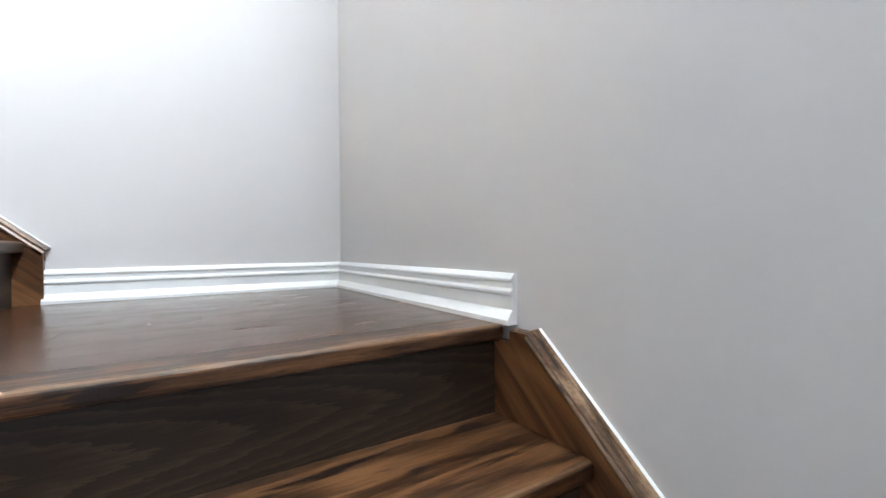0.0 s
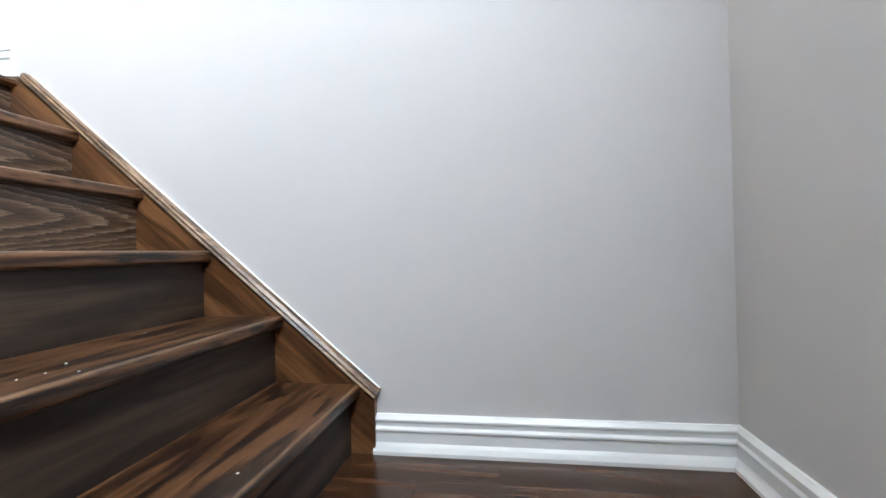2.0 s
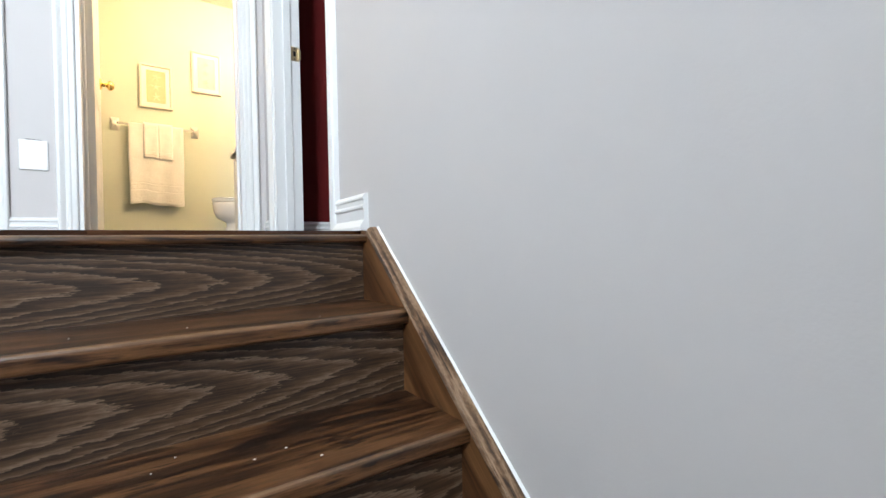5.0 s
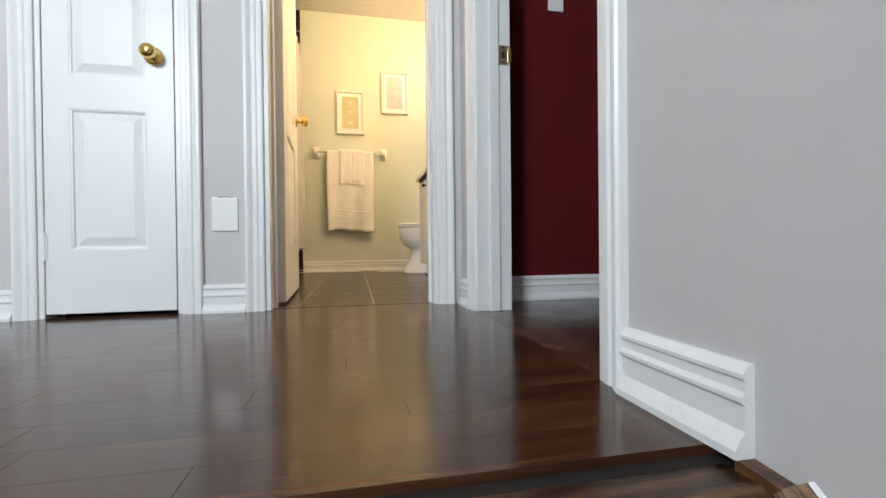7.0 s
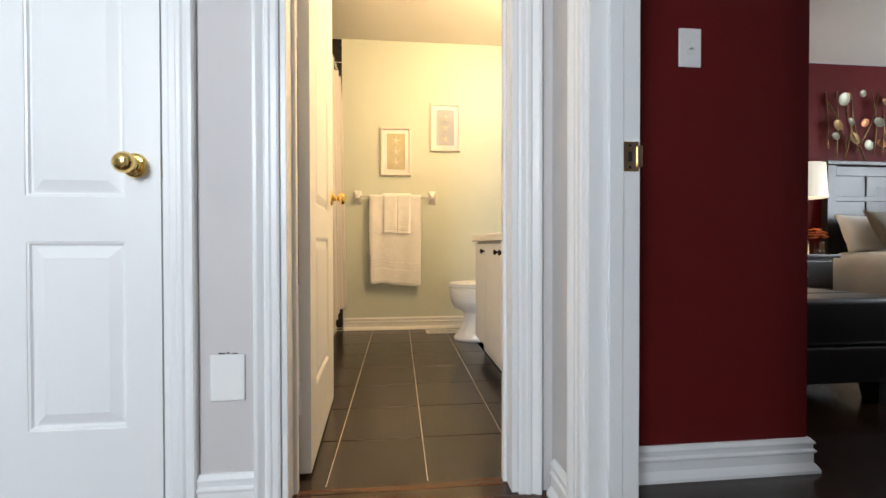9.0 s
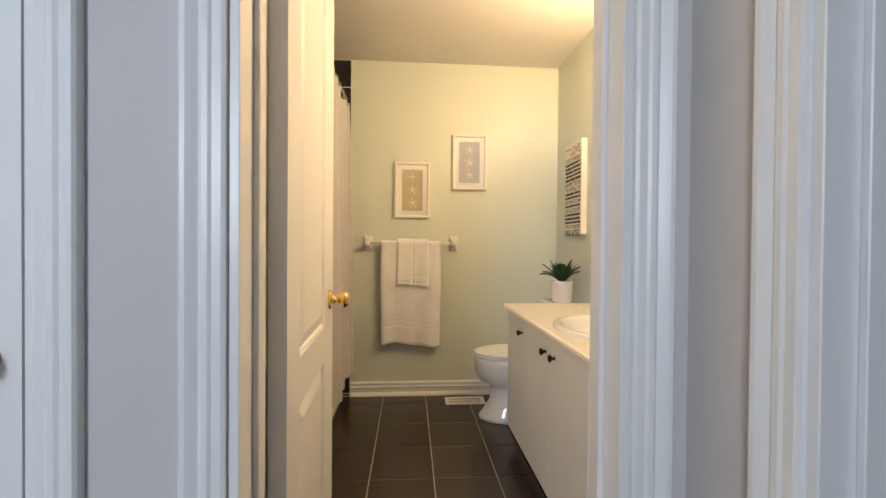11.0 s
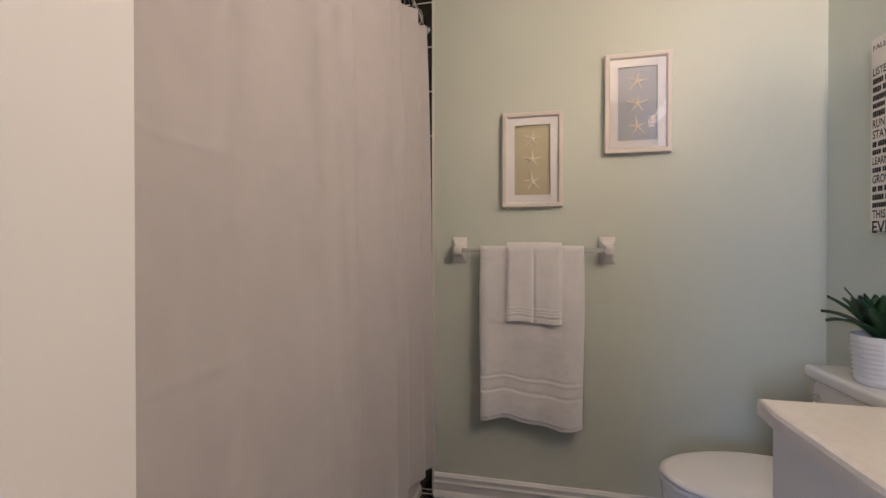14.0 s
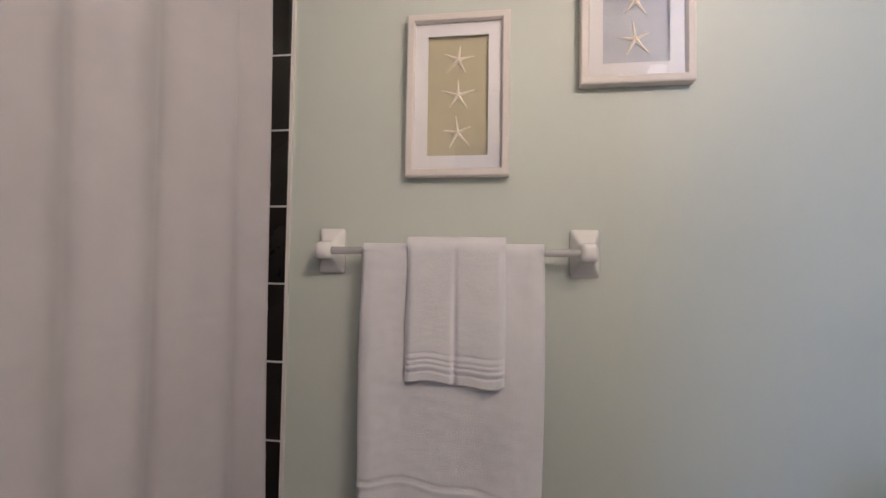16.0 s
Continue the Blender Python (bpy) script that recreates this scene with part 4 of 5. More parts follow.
# towel bar and towels
tb = thing("towel_bar", (BX, 1.501, 1.117), "white ceramic towel bar with a clear acrylic rod", "towel bar")
for y in (-0.312, 0.312):
    bm = bmesh.new()
    rows = []
    for x, hy, hz, e in ((0.0, 0.034, 0.057, 0.16), (0.007, 0.034, 0.057, 0.16), (0.012, 0.031, 0.052, 0.18), (0.020, 0.025, 0.040, 0.25), (0.032, 0.0195, 0.028, 0.32), (0.044, 0.0185, 0.0225, 0.40), (0.062, 0.0185, 0.0215, 0.45), (0.071, 0.0165, 0.019, 0.5), (0.0765, 0.009, 0.011, 0.7)):
        rows.append([(x, y + hy * math.copysign(abs(math.cos(a)) ** e, math.cos(a)), hz * math.copysign(abs(math.sin(a)) ** e, math.sin(a))) for a in (2 * math.pi * (i + 0.5) / 28 for i in range(28))])
    loft(bm, rows)
    part("bracket", bm, PORC, tb, "white ceramic bracket", True)
part("rod", tube(bmesh.new(), [(0.054, -0.310, 0), (0.054, 0.310, 0)], 0.0095, 14), ACRYL, tb, "clear acrylic rod", True)


def towel(name, y0, y1, x_bar, z_bar, front, back, thick, wave, label, bands, r0=0.0105, skew=0.0, crease=0.0, curl=0.0):
    """Cloth folded over the bar: the front face hangs to front metres below it, the back one to back.
    bands: woven ribs as (from, to, height); crease: depth of a pressed fold down the middle."""
    bm = bmesh.new()
    ny, n = 64, 130
    r = r0 + thick
    cols = []
    for i in range(ny + 1):
        v = i / ny
        y = y0 + (y1 - y0) * v
        edge = min(1.0, min(v, 1 - v) * 16) ** 0.5
        fl = front + wave * (0.30 * math.sin(v * 8.0 + 2.4) + 0.22 * math.sin(v * 15 + 1)) + skew * (v - 0.5)
        path = []
        for j in range(n + 1):
            t = j / n
            swell = wave * 0.55 * t * (math.sin(v * 7.5 + 0.6 + t) + 0.6 * math.sin(v * 15.0 + 2 * t)) + front * (0.0055 * noise.noise(Vector((v * 4, t * 7, z_bar + front))) + 0.0017 * noise.noise(Vector((v * 17, t * 38, front))))
            d = front * t
            rib = sum(h for b0, b1, h in bands if b0 < d < b1)
            fold_in = crease * math.exp(-((v - 0.5) / 0.022) ** 2) * min(1.0, 0.35 + t)
            path.append((x_bar + r * (0.55 + 0.45 * edge) + swell + rib - fold_in + curl * max(0.0, t - 0.86), -fl * t))
        over = [(x_bar + r * math.cos(a), r * math.sin(a)) for a in (math.pi * k / 10 for k in range(1, 10))]
        bk = [(x_bar - r, -back * t) for t in (0.0, 0.5, 1.0)]
        q = r - thick * (0.3 + 0.7 * edge)
        inn = [(x_bar - q, -back * t) for t in (1.0, 0.5, 0.0)] + [(x_bar + q * math.cos(a), q * math.sin(a)) for a in (math.pi * k / 10 for k in range(9, 0, -1))]
        inn += [(px - thick * (0.4 + 0.6 * edge), pz) for px, pz in path[::6]] + [(path[-1][0] - thick * (0.4 + 0.6 * edge), path[-1][1])]
        cols.append([(px, y + 0.006 * wave / 0.02 * math.sin(pz * 7) * (0.5 - v), z_bar + pz) for px, pz in path[::-1] + over + bk + inn])
    loft(bm, cols)
    return tagged(part(name, bm, TERRY, None, "", True), label, "towel")


BARX = BX + 0.054
towel("bath_towel", 1.289, 1.714, BARX, 1.117, 0.728, 0.640, 0.009, 0.022, "white terry bath towel folded over the towel bar", [(0.535, 0.543, -0.005), (0.543, 0.550, 0.003), (0.598, 0.604, -0.005), (0.604, 0.712, 0.0045), (0.712, 0.720, -0.002)], 0.0105, 0.024)
towel("hand_towel", 1.400, 1.628, BARX, 1.117, 0.300, 0.270, 0.013, 0.008, "white hand towel with ribbed hem over the bath towel", [(0.234, 0.237, -0.003), (0.240, 0.248, 0.0025), (0.252, 0.260, 0.0025), (0.264, 0.272, 0.0025), (0.276, 0.280, -0.003)], 0.022, 0.010, 0.009)

# framed starfish pictures
STAR = paint("starfish_shell", (0.80, 0.74, 0.60), 0.8, 0.1, 0.8, 350)
FRAMEW = paint("whitewashed_wood", (0.76, 0.72, 0.66), 0.55, 0.06, 0.25, 90)
MATB = paint("white_mat_board", (0.82, 0.82, 0.81), 0.9, 0.01, 0.1)


def picture(at, tilt, back_col, label):
    w, h = 0.254, 0.404
    p = thing("picture_frame", at, label, "picture", "starfish pictures on the wall", 90)
    fp = [(0.0, 0.0), (0.026, 0.0), (0.028, 0.003), (0.028, 0.016), (0.022, 0.020), (0.016, 0.020), (0.0, 0.0)][:-1]
    bm = bmesh.new()
    rings = []
    cs = [(-w / 2, -h / 2), (w / 2, -h / 2), (w / 2, h / 2), (-w / 2, h / 2)]
    for o, u in fp:
        rings.append([(x - math.copysign(u, x), -o, z - math.copysign(u, z)) for x, z in cs])
    rings.append(rings[0])
    vs = [[bm.verts.new(q) for q in r] for r in rings[:-1]]
    vs.append(vs[0])
    for a, b in zip(vs, vs[1:]):
        for i in range(4):
            bm.faces.new((a[i], a[(i + 1) % 4], b[(i + 1) % 4], b[i]))
    part("frame", bm, FRAMEW, p, "whitewashed wooden frame")
    iw, ih = w / 2 - 0.019, h / 2 - 0.019
    mw, mh = 0.075, 0.150
    part("mat", boxes((-iw, -mw, -0.015, -0.012, -ih, ih), (mw, iw, -0.015, -0.012, -ih, ih), (-mw, mw, -0.015, -0.012, -ih, -mh), (-mw, mw, -0.015, -0.012, mh, ih)), MATB, p, "white mat board")
    part("backing", boxes((-iw, iw, -0.005, -0.001, -ih, ih)), paint("backing_card", back_col, 0.85, 0.05, 0.3, 400), p, "tinted backing card")
    for k, z in enumerate((0.092, 0.002, -0.092)):
        bm = bmesh.new()
        for i in range(5):
            a = math.pi / 2 + 2 * math.pi * i / 5 + 0.12 * (k - 1)
            L = 0.036 + 0.004 * ((i * 7 + k) % 3)
            rings = []
            for t in (0.0, 0.25, 0.6, 0.9, 1.0):
                c = Vector((math.cos(a) * L * t, -0.0095 + 0.003 * t, z + math.sin(a) * L * t))
                sd = Vector((-math.sin(a), 0, math.cos(a))) * (0.0042 * (1 - t) + 0.0011)
                rings.append([c + sd, c + Vector((0, -0.0035 * (1.1 - t), 0)), c - sd, c + Vector((0, 0.003, 0))])
            loft(bm, rings)
        part("starfish", bm, STAR, p, "small dried starfish")
    gl = part("glass", boxes((-iw, iw, -0.0190, -0.0175, -ih, ih)), PANE, p, "clear glass")
    gl.visible_shadow = False
    return p


picture((BX + 0.001, 1.507, 1.505), 0, (0.50, 0.465, 0.29), "framed starfish picture on sage green backing")
picture((BX + 0.001, 1.926, 1.717), 0, (0.42, 0.45, 0.50), "framed starfish picture on pale blue backing")

# wall sign with printed lines
sg = thing("wall_sign", (-4.689, 2.595, 1.484), "cream block sign printed with dark lines of words", "sign")
SW, SH, SD = 0.274, 0.600, 0.038
part("panel", box(bmesh.new(), -SW / 2, SW / 2, -SD, 0, -SH / 2, SH / 2, 0.002, 1), paint("cream_board", (0.80, 0.76, 0.68), 0.7, 0.05), sg, "cream painted board")
INK = paint("charcoal_ink", (0.035, 0.030, 0.028), 0.8)
PINK = paint("rose_ink", (0.36, 0.17, 0.15), 0.8)


def words(text, x0, x1, z0, height, ink, parent):
    """Lettering squeezed to run from x0 to x1 with its foot on z0."""
    cu = bpy.data.curves.new("lettering", "FONT")
    cu.body = text
    cu.extrude = 0.0
    cu.offset = 0.014
    tmp = bpy.data.objects.new("lettering", cu)
    scene.collection.objects.link(tmp)
    dg = bpy.context.evaluated_depsgraph_get()
    me = bpy.data.meshes.new_from_object(tmp.evaluated_get(dg))
    bpy.data.objects.remove(tmp)
    xs = [v.co.x for v in me.vertices]
    ys = [v.co.y for v in me.vertices]
    kx, ky = (x1 - x0) / (max(xs) - min(xs)), height / (max(ys) - min(ys))
    mx, my = min(xs), min(ys)
    for v in me.vertices:
        v.co = (x0 + (v.co.x - mx) * kx, -SD - 0.0008, z0 + (v.co.y - my) * ky)
    me.materials.append(ink)
    ob = new("lettering", me)
    ob.parent = parent
    return ob


L0, L1 = -SW / 2 + 0.010, SW / 2 - 0.010
words("FALL IN", L0, -0.045, 0.262, 0.016, INK, sg)
words("LOVE.", -0.038, L1, 0.222, 0.055, PINK, sg)
LINES = [("LISTEN TO YOUR HEART.", 0.024), ("", 0.018), ("", 0.018), ("", 0.018), ("", 0.016), ("", 0.020), ("RUN AWAY TOGETHER.", 0.026), ("STAY IN BED ALL DAY.", 0.026), ("", 0.018), ("", 0.016), ("LEARN FROM EACH OTHER.", 0.024), ("", 0.016), ("GROW OLD TOGETHER.", 0.026), ("", 0.018), ("", 0.018), ("", 0.016), ("THIS IS YOUR HAPPILY", 0.026), ("EVER AFTER.", 0.038)]
z = 0.214
rb = random.Random(9)
for text, hgt in LINES:
    z -= hgt + 0.0078
    if text:
        words(text, L0, L1, z, hgt, INK, sg)
    else:
        bm = bmesh.new()
        x = L0
        while x < L1 - 0.01:
            for i in range(rb.randint(2, 7)):
                w = min(rb.uniform(0.0050, 0.0075), L1 - x)
                if w > 0.003:
                    box(bm, x, x + w, -SD - 0.001, -SD + 0.001, z, z + hgt * 0.92)
                x += w + 0.0022
            x += 0.0055
        part("lettering_line", bm, INK, sg, "unreadable small print")

# soap dispenser and tumbler
AQUA = sheer("aqua_glass", (0.42, 0.72, 0.72), 0.12, 0.50)
TINT = sheer("pale_tinted_glass", (0.74, 0.86, 0.85), 0.10, 0.25)
so = thing("soap_dispenser", (-3.885, 2.470, Z1), "aqua glass soap dispenser with a chrome pump", "soap dispenser")
part("bottle", lathe(bmesh.new(), [(0.0, 0.0), (0.034, 0.0), (0.037, 0.004), (0.0365, 0.122), (0.033, 0.132), (0.018, 0.137), (0.016, 0.142), (0.0, 0.142)], None, 32), TINT, so, "pale tinted glass bottle", True)
part("soap", lathe(bmesh.new(), [(0.0, 0.003), (0.033, 0.003), (0.0345, 0.006), (0.0345, 0.070), (0.0, 0.070)], None, 32), AQUA, so, "aqua liquid soap", True)
part("collar", lathe(bmesh.new(), [(0.0185, 0.138), (0.0185, 0.160), (0.014, 0.164), (0.006, 0.166), (0.006, 0.192), (0.010, 0.194), (0.010, 0.204), (0, 0.206)], None, 24), CHROME, so, "chrome pump", True)
part("nozzle", tube(bmesh.new(), [(0, 0, 0.200), (-0.012, -0.013, 0.199), (-0.020, -0.021, 0.192)], [0.0055, 0.0045, 0.0035], 10), CHROME, so, "", True)
cu = thing("tumbler", (-3.755, 2.515, Z1), "pale aqua glass tumbler beside the faucet", "tumbler")
part("cup", lathe(bmesh.new(), [(0.0, 0.0), (0.032, 0.0), (0.035, 0.004), (0.038, 0.108), (0.0365, 0.109), (0.033, 0.012), (0.0, 0.010)], None, 32), TINT, cu, "", True)
part("tinted_foot", lathe(bmesh.new(), [(0.0, 0.010), (0.032, 0.011), (0.0338, 0.040), (0.0, 0.040)], None, 28), AQUA, cu, "deeper aqua foot", True)

# floor vent
fv = thing("floor_vent", (-4.955, 1.890, 0.0), "white slotted metal floor register", "floor vent")
VWH = paint("white_metal", (0.76, 0.76, 0.74), 0.4, 0.03)
part("frame", boxes((-0.068, 0.068, -0.140, -0.118, 0, 0.006), (-0.068, 0.068, 0.118, 0.140, 0, 0.006), (-0.068, -0.046, -0.118, 0.118, 0, 0.006), (0.046, 0.068, -0.118, 0.118, 0, 0.006), (-0.003, 0.003, -0.118, 0.118, 0, 0.0055)), VWH, fv)
# flat dark sheet whose colour gives the shade below the slats
part("duct_shade_sheet", boxes((-0.05, 0.05, -0.12, 0.12, 0.0002, 0.001)), GROOVE, fv, "dark sheet coloured as the shade in the opening")
for i in range(17):
    y = -0.112 + i * 0.014
    part("slat", boxes((-0.046, 0.046, y - 0.0035, y + 0.0035, 0.001, 0.0052)), VWH, fv)


# ---- bedroom ----
IVORY = cloth("ivory_linen", (0.74, 0.72, 0.68), 500, 0.4)
TAUPE = cloth("taupe_satin", (0.105, 0.084, 0.052), 300, 0.2, 0.5)
SHADE = glow("lit_lampshade", (1.0, 0.92, 0.76), 0.75)
GOLD = metal("soft_gold", (0.66, 0.50, 0.26), 0.42)

bed = thing("bed", (-5.11, 6.33, 0), "dark wood bed with panelled headboard and ivory covers", "bed")
HW = 0.80
part("headboard", box(bmesh.new(), 0.012, 0.045, -HW + 0.09, HW - 0.09, 0.4, 1.42, 0.004), BLACKWOOD, bed, "dark stained panelled headboard")
for y in (-HW + 0.045, HW - 0.045):
    part("post", box(bmesh.new(), 0, 0.06, y - 0.045, y + 0.045, 0, 1.46, 0.004), BLACKWOOD, bed)
for z0, z1 in ((1.36, 1.45), (1.12, 1.17), (0.70, 0.78)):
    part("rail", box(bmesh.new(), 0.0, 0.057, -HW + 0.09, HW - 0.09, z0, z1, 0.004), BLACKWOOD, bed)
for y in (-0.33, 0.33):
    part("stile", boxes((0.0, 0.054, y - 0.055, y + 0.055, 0.78, 1.12), bevel=0.003), BLACKWOOD, bed)
    part("stile", boxes((0.0, 0.054, y - 0.055, y + 0.055, 1.17, 1.36), bevel=0.003), BLACKWOOD, bed)
for y in (-0.12, 0.0, 0.12):
    part("lattice_bar", box(bmesh.new(), 0.0, 0.052, y - 0.011, y + 0.011, 1.17, 1.36), BLACKWOOD, bed)
part("lattice_bar", box(bmesh.new(), 0.0, 0.050, -0.275, 0.275, 1.255, 1.277), BLACKWOOD, bed)
part("headboard_cap", box(bmesh.new(), -0.005, 0.075, -HW - 0.02, HW + 0.02, 1.462, 1.502, 0.008, 2), BLACKWOOD, bed)
part("side_rail", boxes((0.06, 2.02, -HW + 0.02, -HW + 0.05, 0.18, 0.36), (0.06, 2.02, HW - 0.05, HW - 0.02, 0.18, 0.36), (1.99, 2.03, -HW + 0.02, HW - 0.02, 0.1, 0.5), bevel=0.003), BLACKWOOD, bed)


def soft(x0, x1, y0, y1, z0, z1, bulge, seed, n=18):
    """A soft block with a swollen, slightly creased upper side."""
    bm = bmesh.new()
    box(bm, x0, x1, y0, y1, z0, z1)
    bmesh.ops.subdivide_edges(bm, edges=bm.edges, cuts=n, use_grid_fill=True)
    cx, cy, cz = (x0 + x1) / 2, (y0 + y1) / 2, (z0 + z1) / 2
    for v in bm.verts:
        u, w, h = ((v.co.x - cx) / (x1 - x0) * 2, (v.co.y - cy) / (y1 - y0) * 2, (v.co.z - cz) / (z1 - z0) * 2)
        k = (1 - abs(u) ** 4) * (1 - abs(w) ** 4)
        v.co.z = cz + (v.co.z - cz) * (0.55 + 0.45 * k) + bulge * k * h
        f = 1 - 0.05 * abs(h) ** 2
        v.co.x, v.co.y = cx + (v.co.x - cx) * f, cy + (v.co.y - cy) * f
        nz = noise.noise(Vector((v.co.x * 6 + seed, v.co.y * 6, v.co.z * 6)))
        v.co.z += 0.012 * nz
        v.co.y += 0.008 * nz
    return bm


def cover(x0, x1, half, top, low, seed, nx=70):
    """Bed cover laid over the mattress and hanging in folds at its sides and foot."""
    bm = bmesh.new()
    prof = [(-half - 0.02, low), (-half - 0.012, low + 0.10), (-half - 0.004, low + 0.22), (-half, top - 0.12), (-half + 0.012, top - 0.055), (-half + 0.04, top - 0.018), (-half + 0.09, top)]
    prof += [(-half + 0.09 + (2 * half - 0.18) * i / 16, top) for i in range(1, 16)]
    prof += [(-y, z) for y, z in reversed(prof[:7])]
    rows = []
    for i in range(nx + 1):
        x = x0 + (x1 - x0) * i / nx
        row = []
        for y, z in prof:
            hang = min(1.0, max(0.0, (top - z) / 0.25))
            n1 = noise.noise(Vector((x * 3.2 + seed, y * 2.4, z * 1.2)))
            n2 = noise.noise(Vector((x * 9.0 + seed, y * 5.0, z * 2.0)))
            side = -1 if y < 0 else 1
            row.append(bm.verts.new((x, y + side * hang * (0.030 * math.sin(x * 17 + 2.5 * n1) + 0.02 * n1), z + (1 - hang) * (0.022 * n1 + 0.012 * n2))))
        rows.append(row)
    for a, b in zip(rows, rows[1:]):
        for k in range(len(prof) - 1):
            bm.faces.new((a[k], a[k + 1], b[k + 1], b[k]))
    bm.faces.new(rows[-1])
    return bm


part("mattress", soft(0.08, 1.98, -0.76, 0.76, 0.30, 0.60, 0.0, 1), IVORY, bed, "", True)
part("duvet", cover(0.16, 2.05, 0.87, 0.648, 0.10, 5), IVORY, bed, "rumpled ivory duvet", True)
for nm, at, size, mt, lab, tilt in (("pillow", (0.22, -0.505, 0.815), (0.66, 0.36), IVORY, "ivory pillow leaning on the headboard", 70), ("pillow", (0.22, 0.40, 0.815), (0.66, 0.36), IVORY, "ivory pillow leaning on the headboard", 70), ("throw_cushion", (0.42, -0.50, 0.83), (0.50, 0.40), TAUPE, "taupe satin cushion on the bed", 62), ("throw_cushion", (0.36, 0.06, 0.835), (0.50, 0.40), TAUPE, "taupe satin cushion on the bed", 66)):
    bm = bmesh.new()
    box(bm, -size[1] / 2, size[1] / 2, -size[0] / 2, size[0] / 2, -0.06, 0.06)
    bmesh.ops.subdivide_edges(bm, edges=bm.edges, cuts=16, use_grid_fill=True)
    for v in bm.verts:
        u, w = v.co.x / size[1] * 2, v.co.y / size[0] * 2
        k = max(0.0, (1 - u * u) * (1 - w * w)) ** 0.42
        n1 = noise.noise(Vector((v.co.x * 7 + at[1] * 9, v.co.y * 7, 1.0 if v.co.z > 0 else 4.0)))
        n2 = noise.noise(Vector((v.co.x * 22, v.co.y * 9 + at[1] * 5, 2.0)))
        v.co.z = v.co.z * (0.12 + 1.05 * k) + k * (0.016 * n1 + 0.008 * n2)
        pinch = 1 - 0.09 * (1 - abs(w) ** 1.5) * abs(u) ** 3
        pinw = 1 - 0.07 * (1 - abs(u) ** 1.5) * abs(w) ** 3
        v.co.x, v.co.y = v.co.x * pinch, v.co.y * pinw
    ob = part(nm, bm, mt, None, "", True)
    ob.matrix_basis = pose(-5.11 + at[0], 6.33 + at[1], at[2], 0, tilt, 0)
    tagged(ob, lab, "pillow")

ns = thing("nightstand", (-5.125, 4.885, 0), "dark wood nightstand with drawers and square pulls", "nightstand")
part("body", boxes((0.02, 0.44, -0.29, 0.29, 0.08, 0.600), bevel=0.003), BLACKWOOD, ns)
part("top", box(bmesh.new(), 0.0, 0.475, -0.325, 0.325, 0.602, 0.632, 0.008, 2), BLACKWOOD, ns)
for y in (-0.26, 0.26):
    for x in (0.05, 0.41):
        part("leg", boxes((x - 0.025, x + 0.025, y - 0.025, y + 0.025, 0, 0.08)), BLACKWOOD, ns)
for z0, z1 in ((0.375, 0.575), (0.13, 0.345)):
    dr = part("drawer", box(bmesh.new(), 0.438, 0.455, -0.262, 0.262, z0, z1, 0.004), BLACKWOOD, ns)
    pl = bmesh.new()
    for r in ((0.455, 0.468, -0.024, 0.024, 0.012, 0.020), (0.455, 0.468, -0.024, 0.024, -0.030, -0.022), (0.455, 0.468, -0.024, -0.016, -0.022, 0.012), (0.455, 0.468, 0.016, 0.024, -0.022, 0.012)):
        box(pl, r[0], r[1], r[2], r[3], r[4] + (z0 + z1) / 2, r[5] + (z0 + z1) / 2)
    part("pull", pl, CHROME, dr, "square metal pull")

la = thing("table_lamp", (-4.85, 4.98, 0.632), "lit table lamp, white drum shade, tapered gold base", "lamp")
bm = bmesh.new()
loft(bm, [[(s * a, t * a, z) for s, t in ((-1, -1), (1, -1), (1, 1), (-1, 1))] for a, z in ((0.055, 0.0), (0.070, 0.012), (0.072, 0.02), (0.040, 0.43), (0.030, 0.44))])
part("base", bm, GOLD, la, "tapered gold column")
part("neck", lathe(bmesh.new(), [(0.012, 0.44), (0.012, 0.60), (0, 0.60)], None, 14), GOLD, la)
bm = bmesh.new()
loft(bm, [[(r * math.cos(t), r * math.sin(t), z) for t in (2 * math.pi * i / 40 for i in range(40))] for r, z in ((0.222, 0.482), (0.205, 0.772), (0.203, 0.772), (0.220, 0.482), (0.222, 0.482))], cap=False)
sh = part("shade", bm, SHADE, la, "glowing white drum shade", True)
sh.visible_shadow = False

va = thing("flower_vase", (-4.78, 5.098, 0.632), "orange flowers in a square glass vase", "flowers")
part("vase", boxes((-0.05, 0.05, -0.05, 0.05, 0, 0.105), bevel=0.004), glass("vase_glass", (0.85, 0.8, 0.75), 0.05), va)
ORANGE = paint("orange_petal", (0.62, 0.15, 0.025), 0.7, 0.35, 0.3, 150)
rs = random.Random(7)
for i in range(34):
    bm = bmesh.new()
    d = Vector((rs.gauss(0, 1), rs.gauss(0, 1), abs(rs.gauss(0, 0.8)))).normalized()
    c = Vector((0, 0, 0.128)) + Vector((d.x * 0.072, d.y * 0.080, d.z * 0.085))
    for k in range(7):
        a = k * 2 * math.pi / 7
        tip = c + Vector((math.cos(a) * 0.022, math.sin(a) * 0.022, 0.010 * rs.random()))
        sd = Vector((-math.sin(a), math.cos(a), 0)) * 0.009
        loft(bm, [[c + sd * 0.4, c + Vector((0, 0, 0.008)), c - sd * 0.4], [(c + tip) / 2 + sd + Vector((0, 0, 0.006)), (c + tip) / 2 + Vector((0, 0, 0.012)), (c + tip) / 2 - sd + Vector((0, 0, 0.006))], [tip + sd * 0.3, tip + Vector((0, 0, 0.004)), tip - sd * 0.3]])
    part("blossom", bm, ORANGE, va)
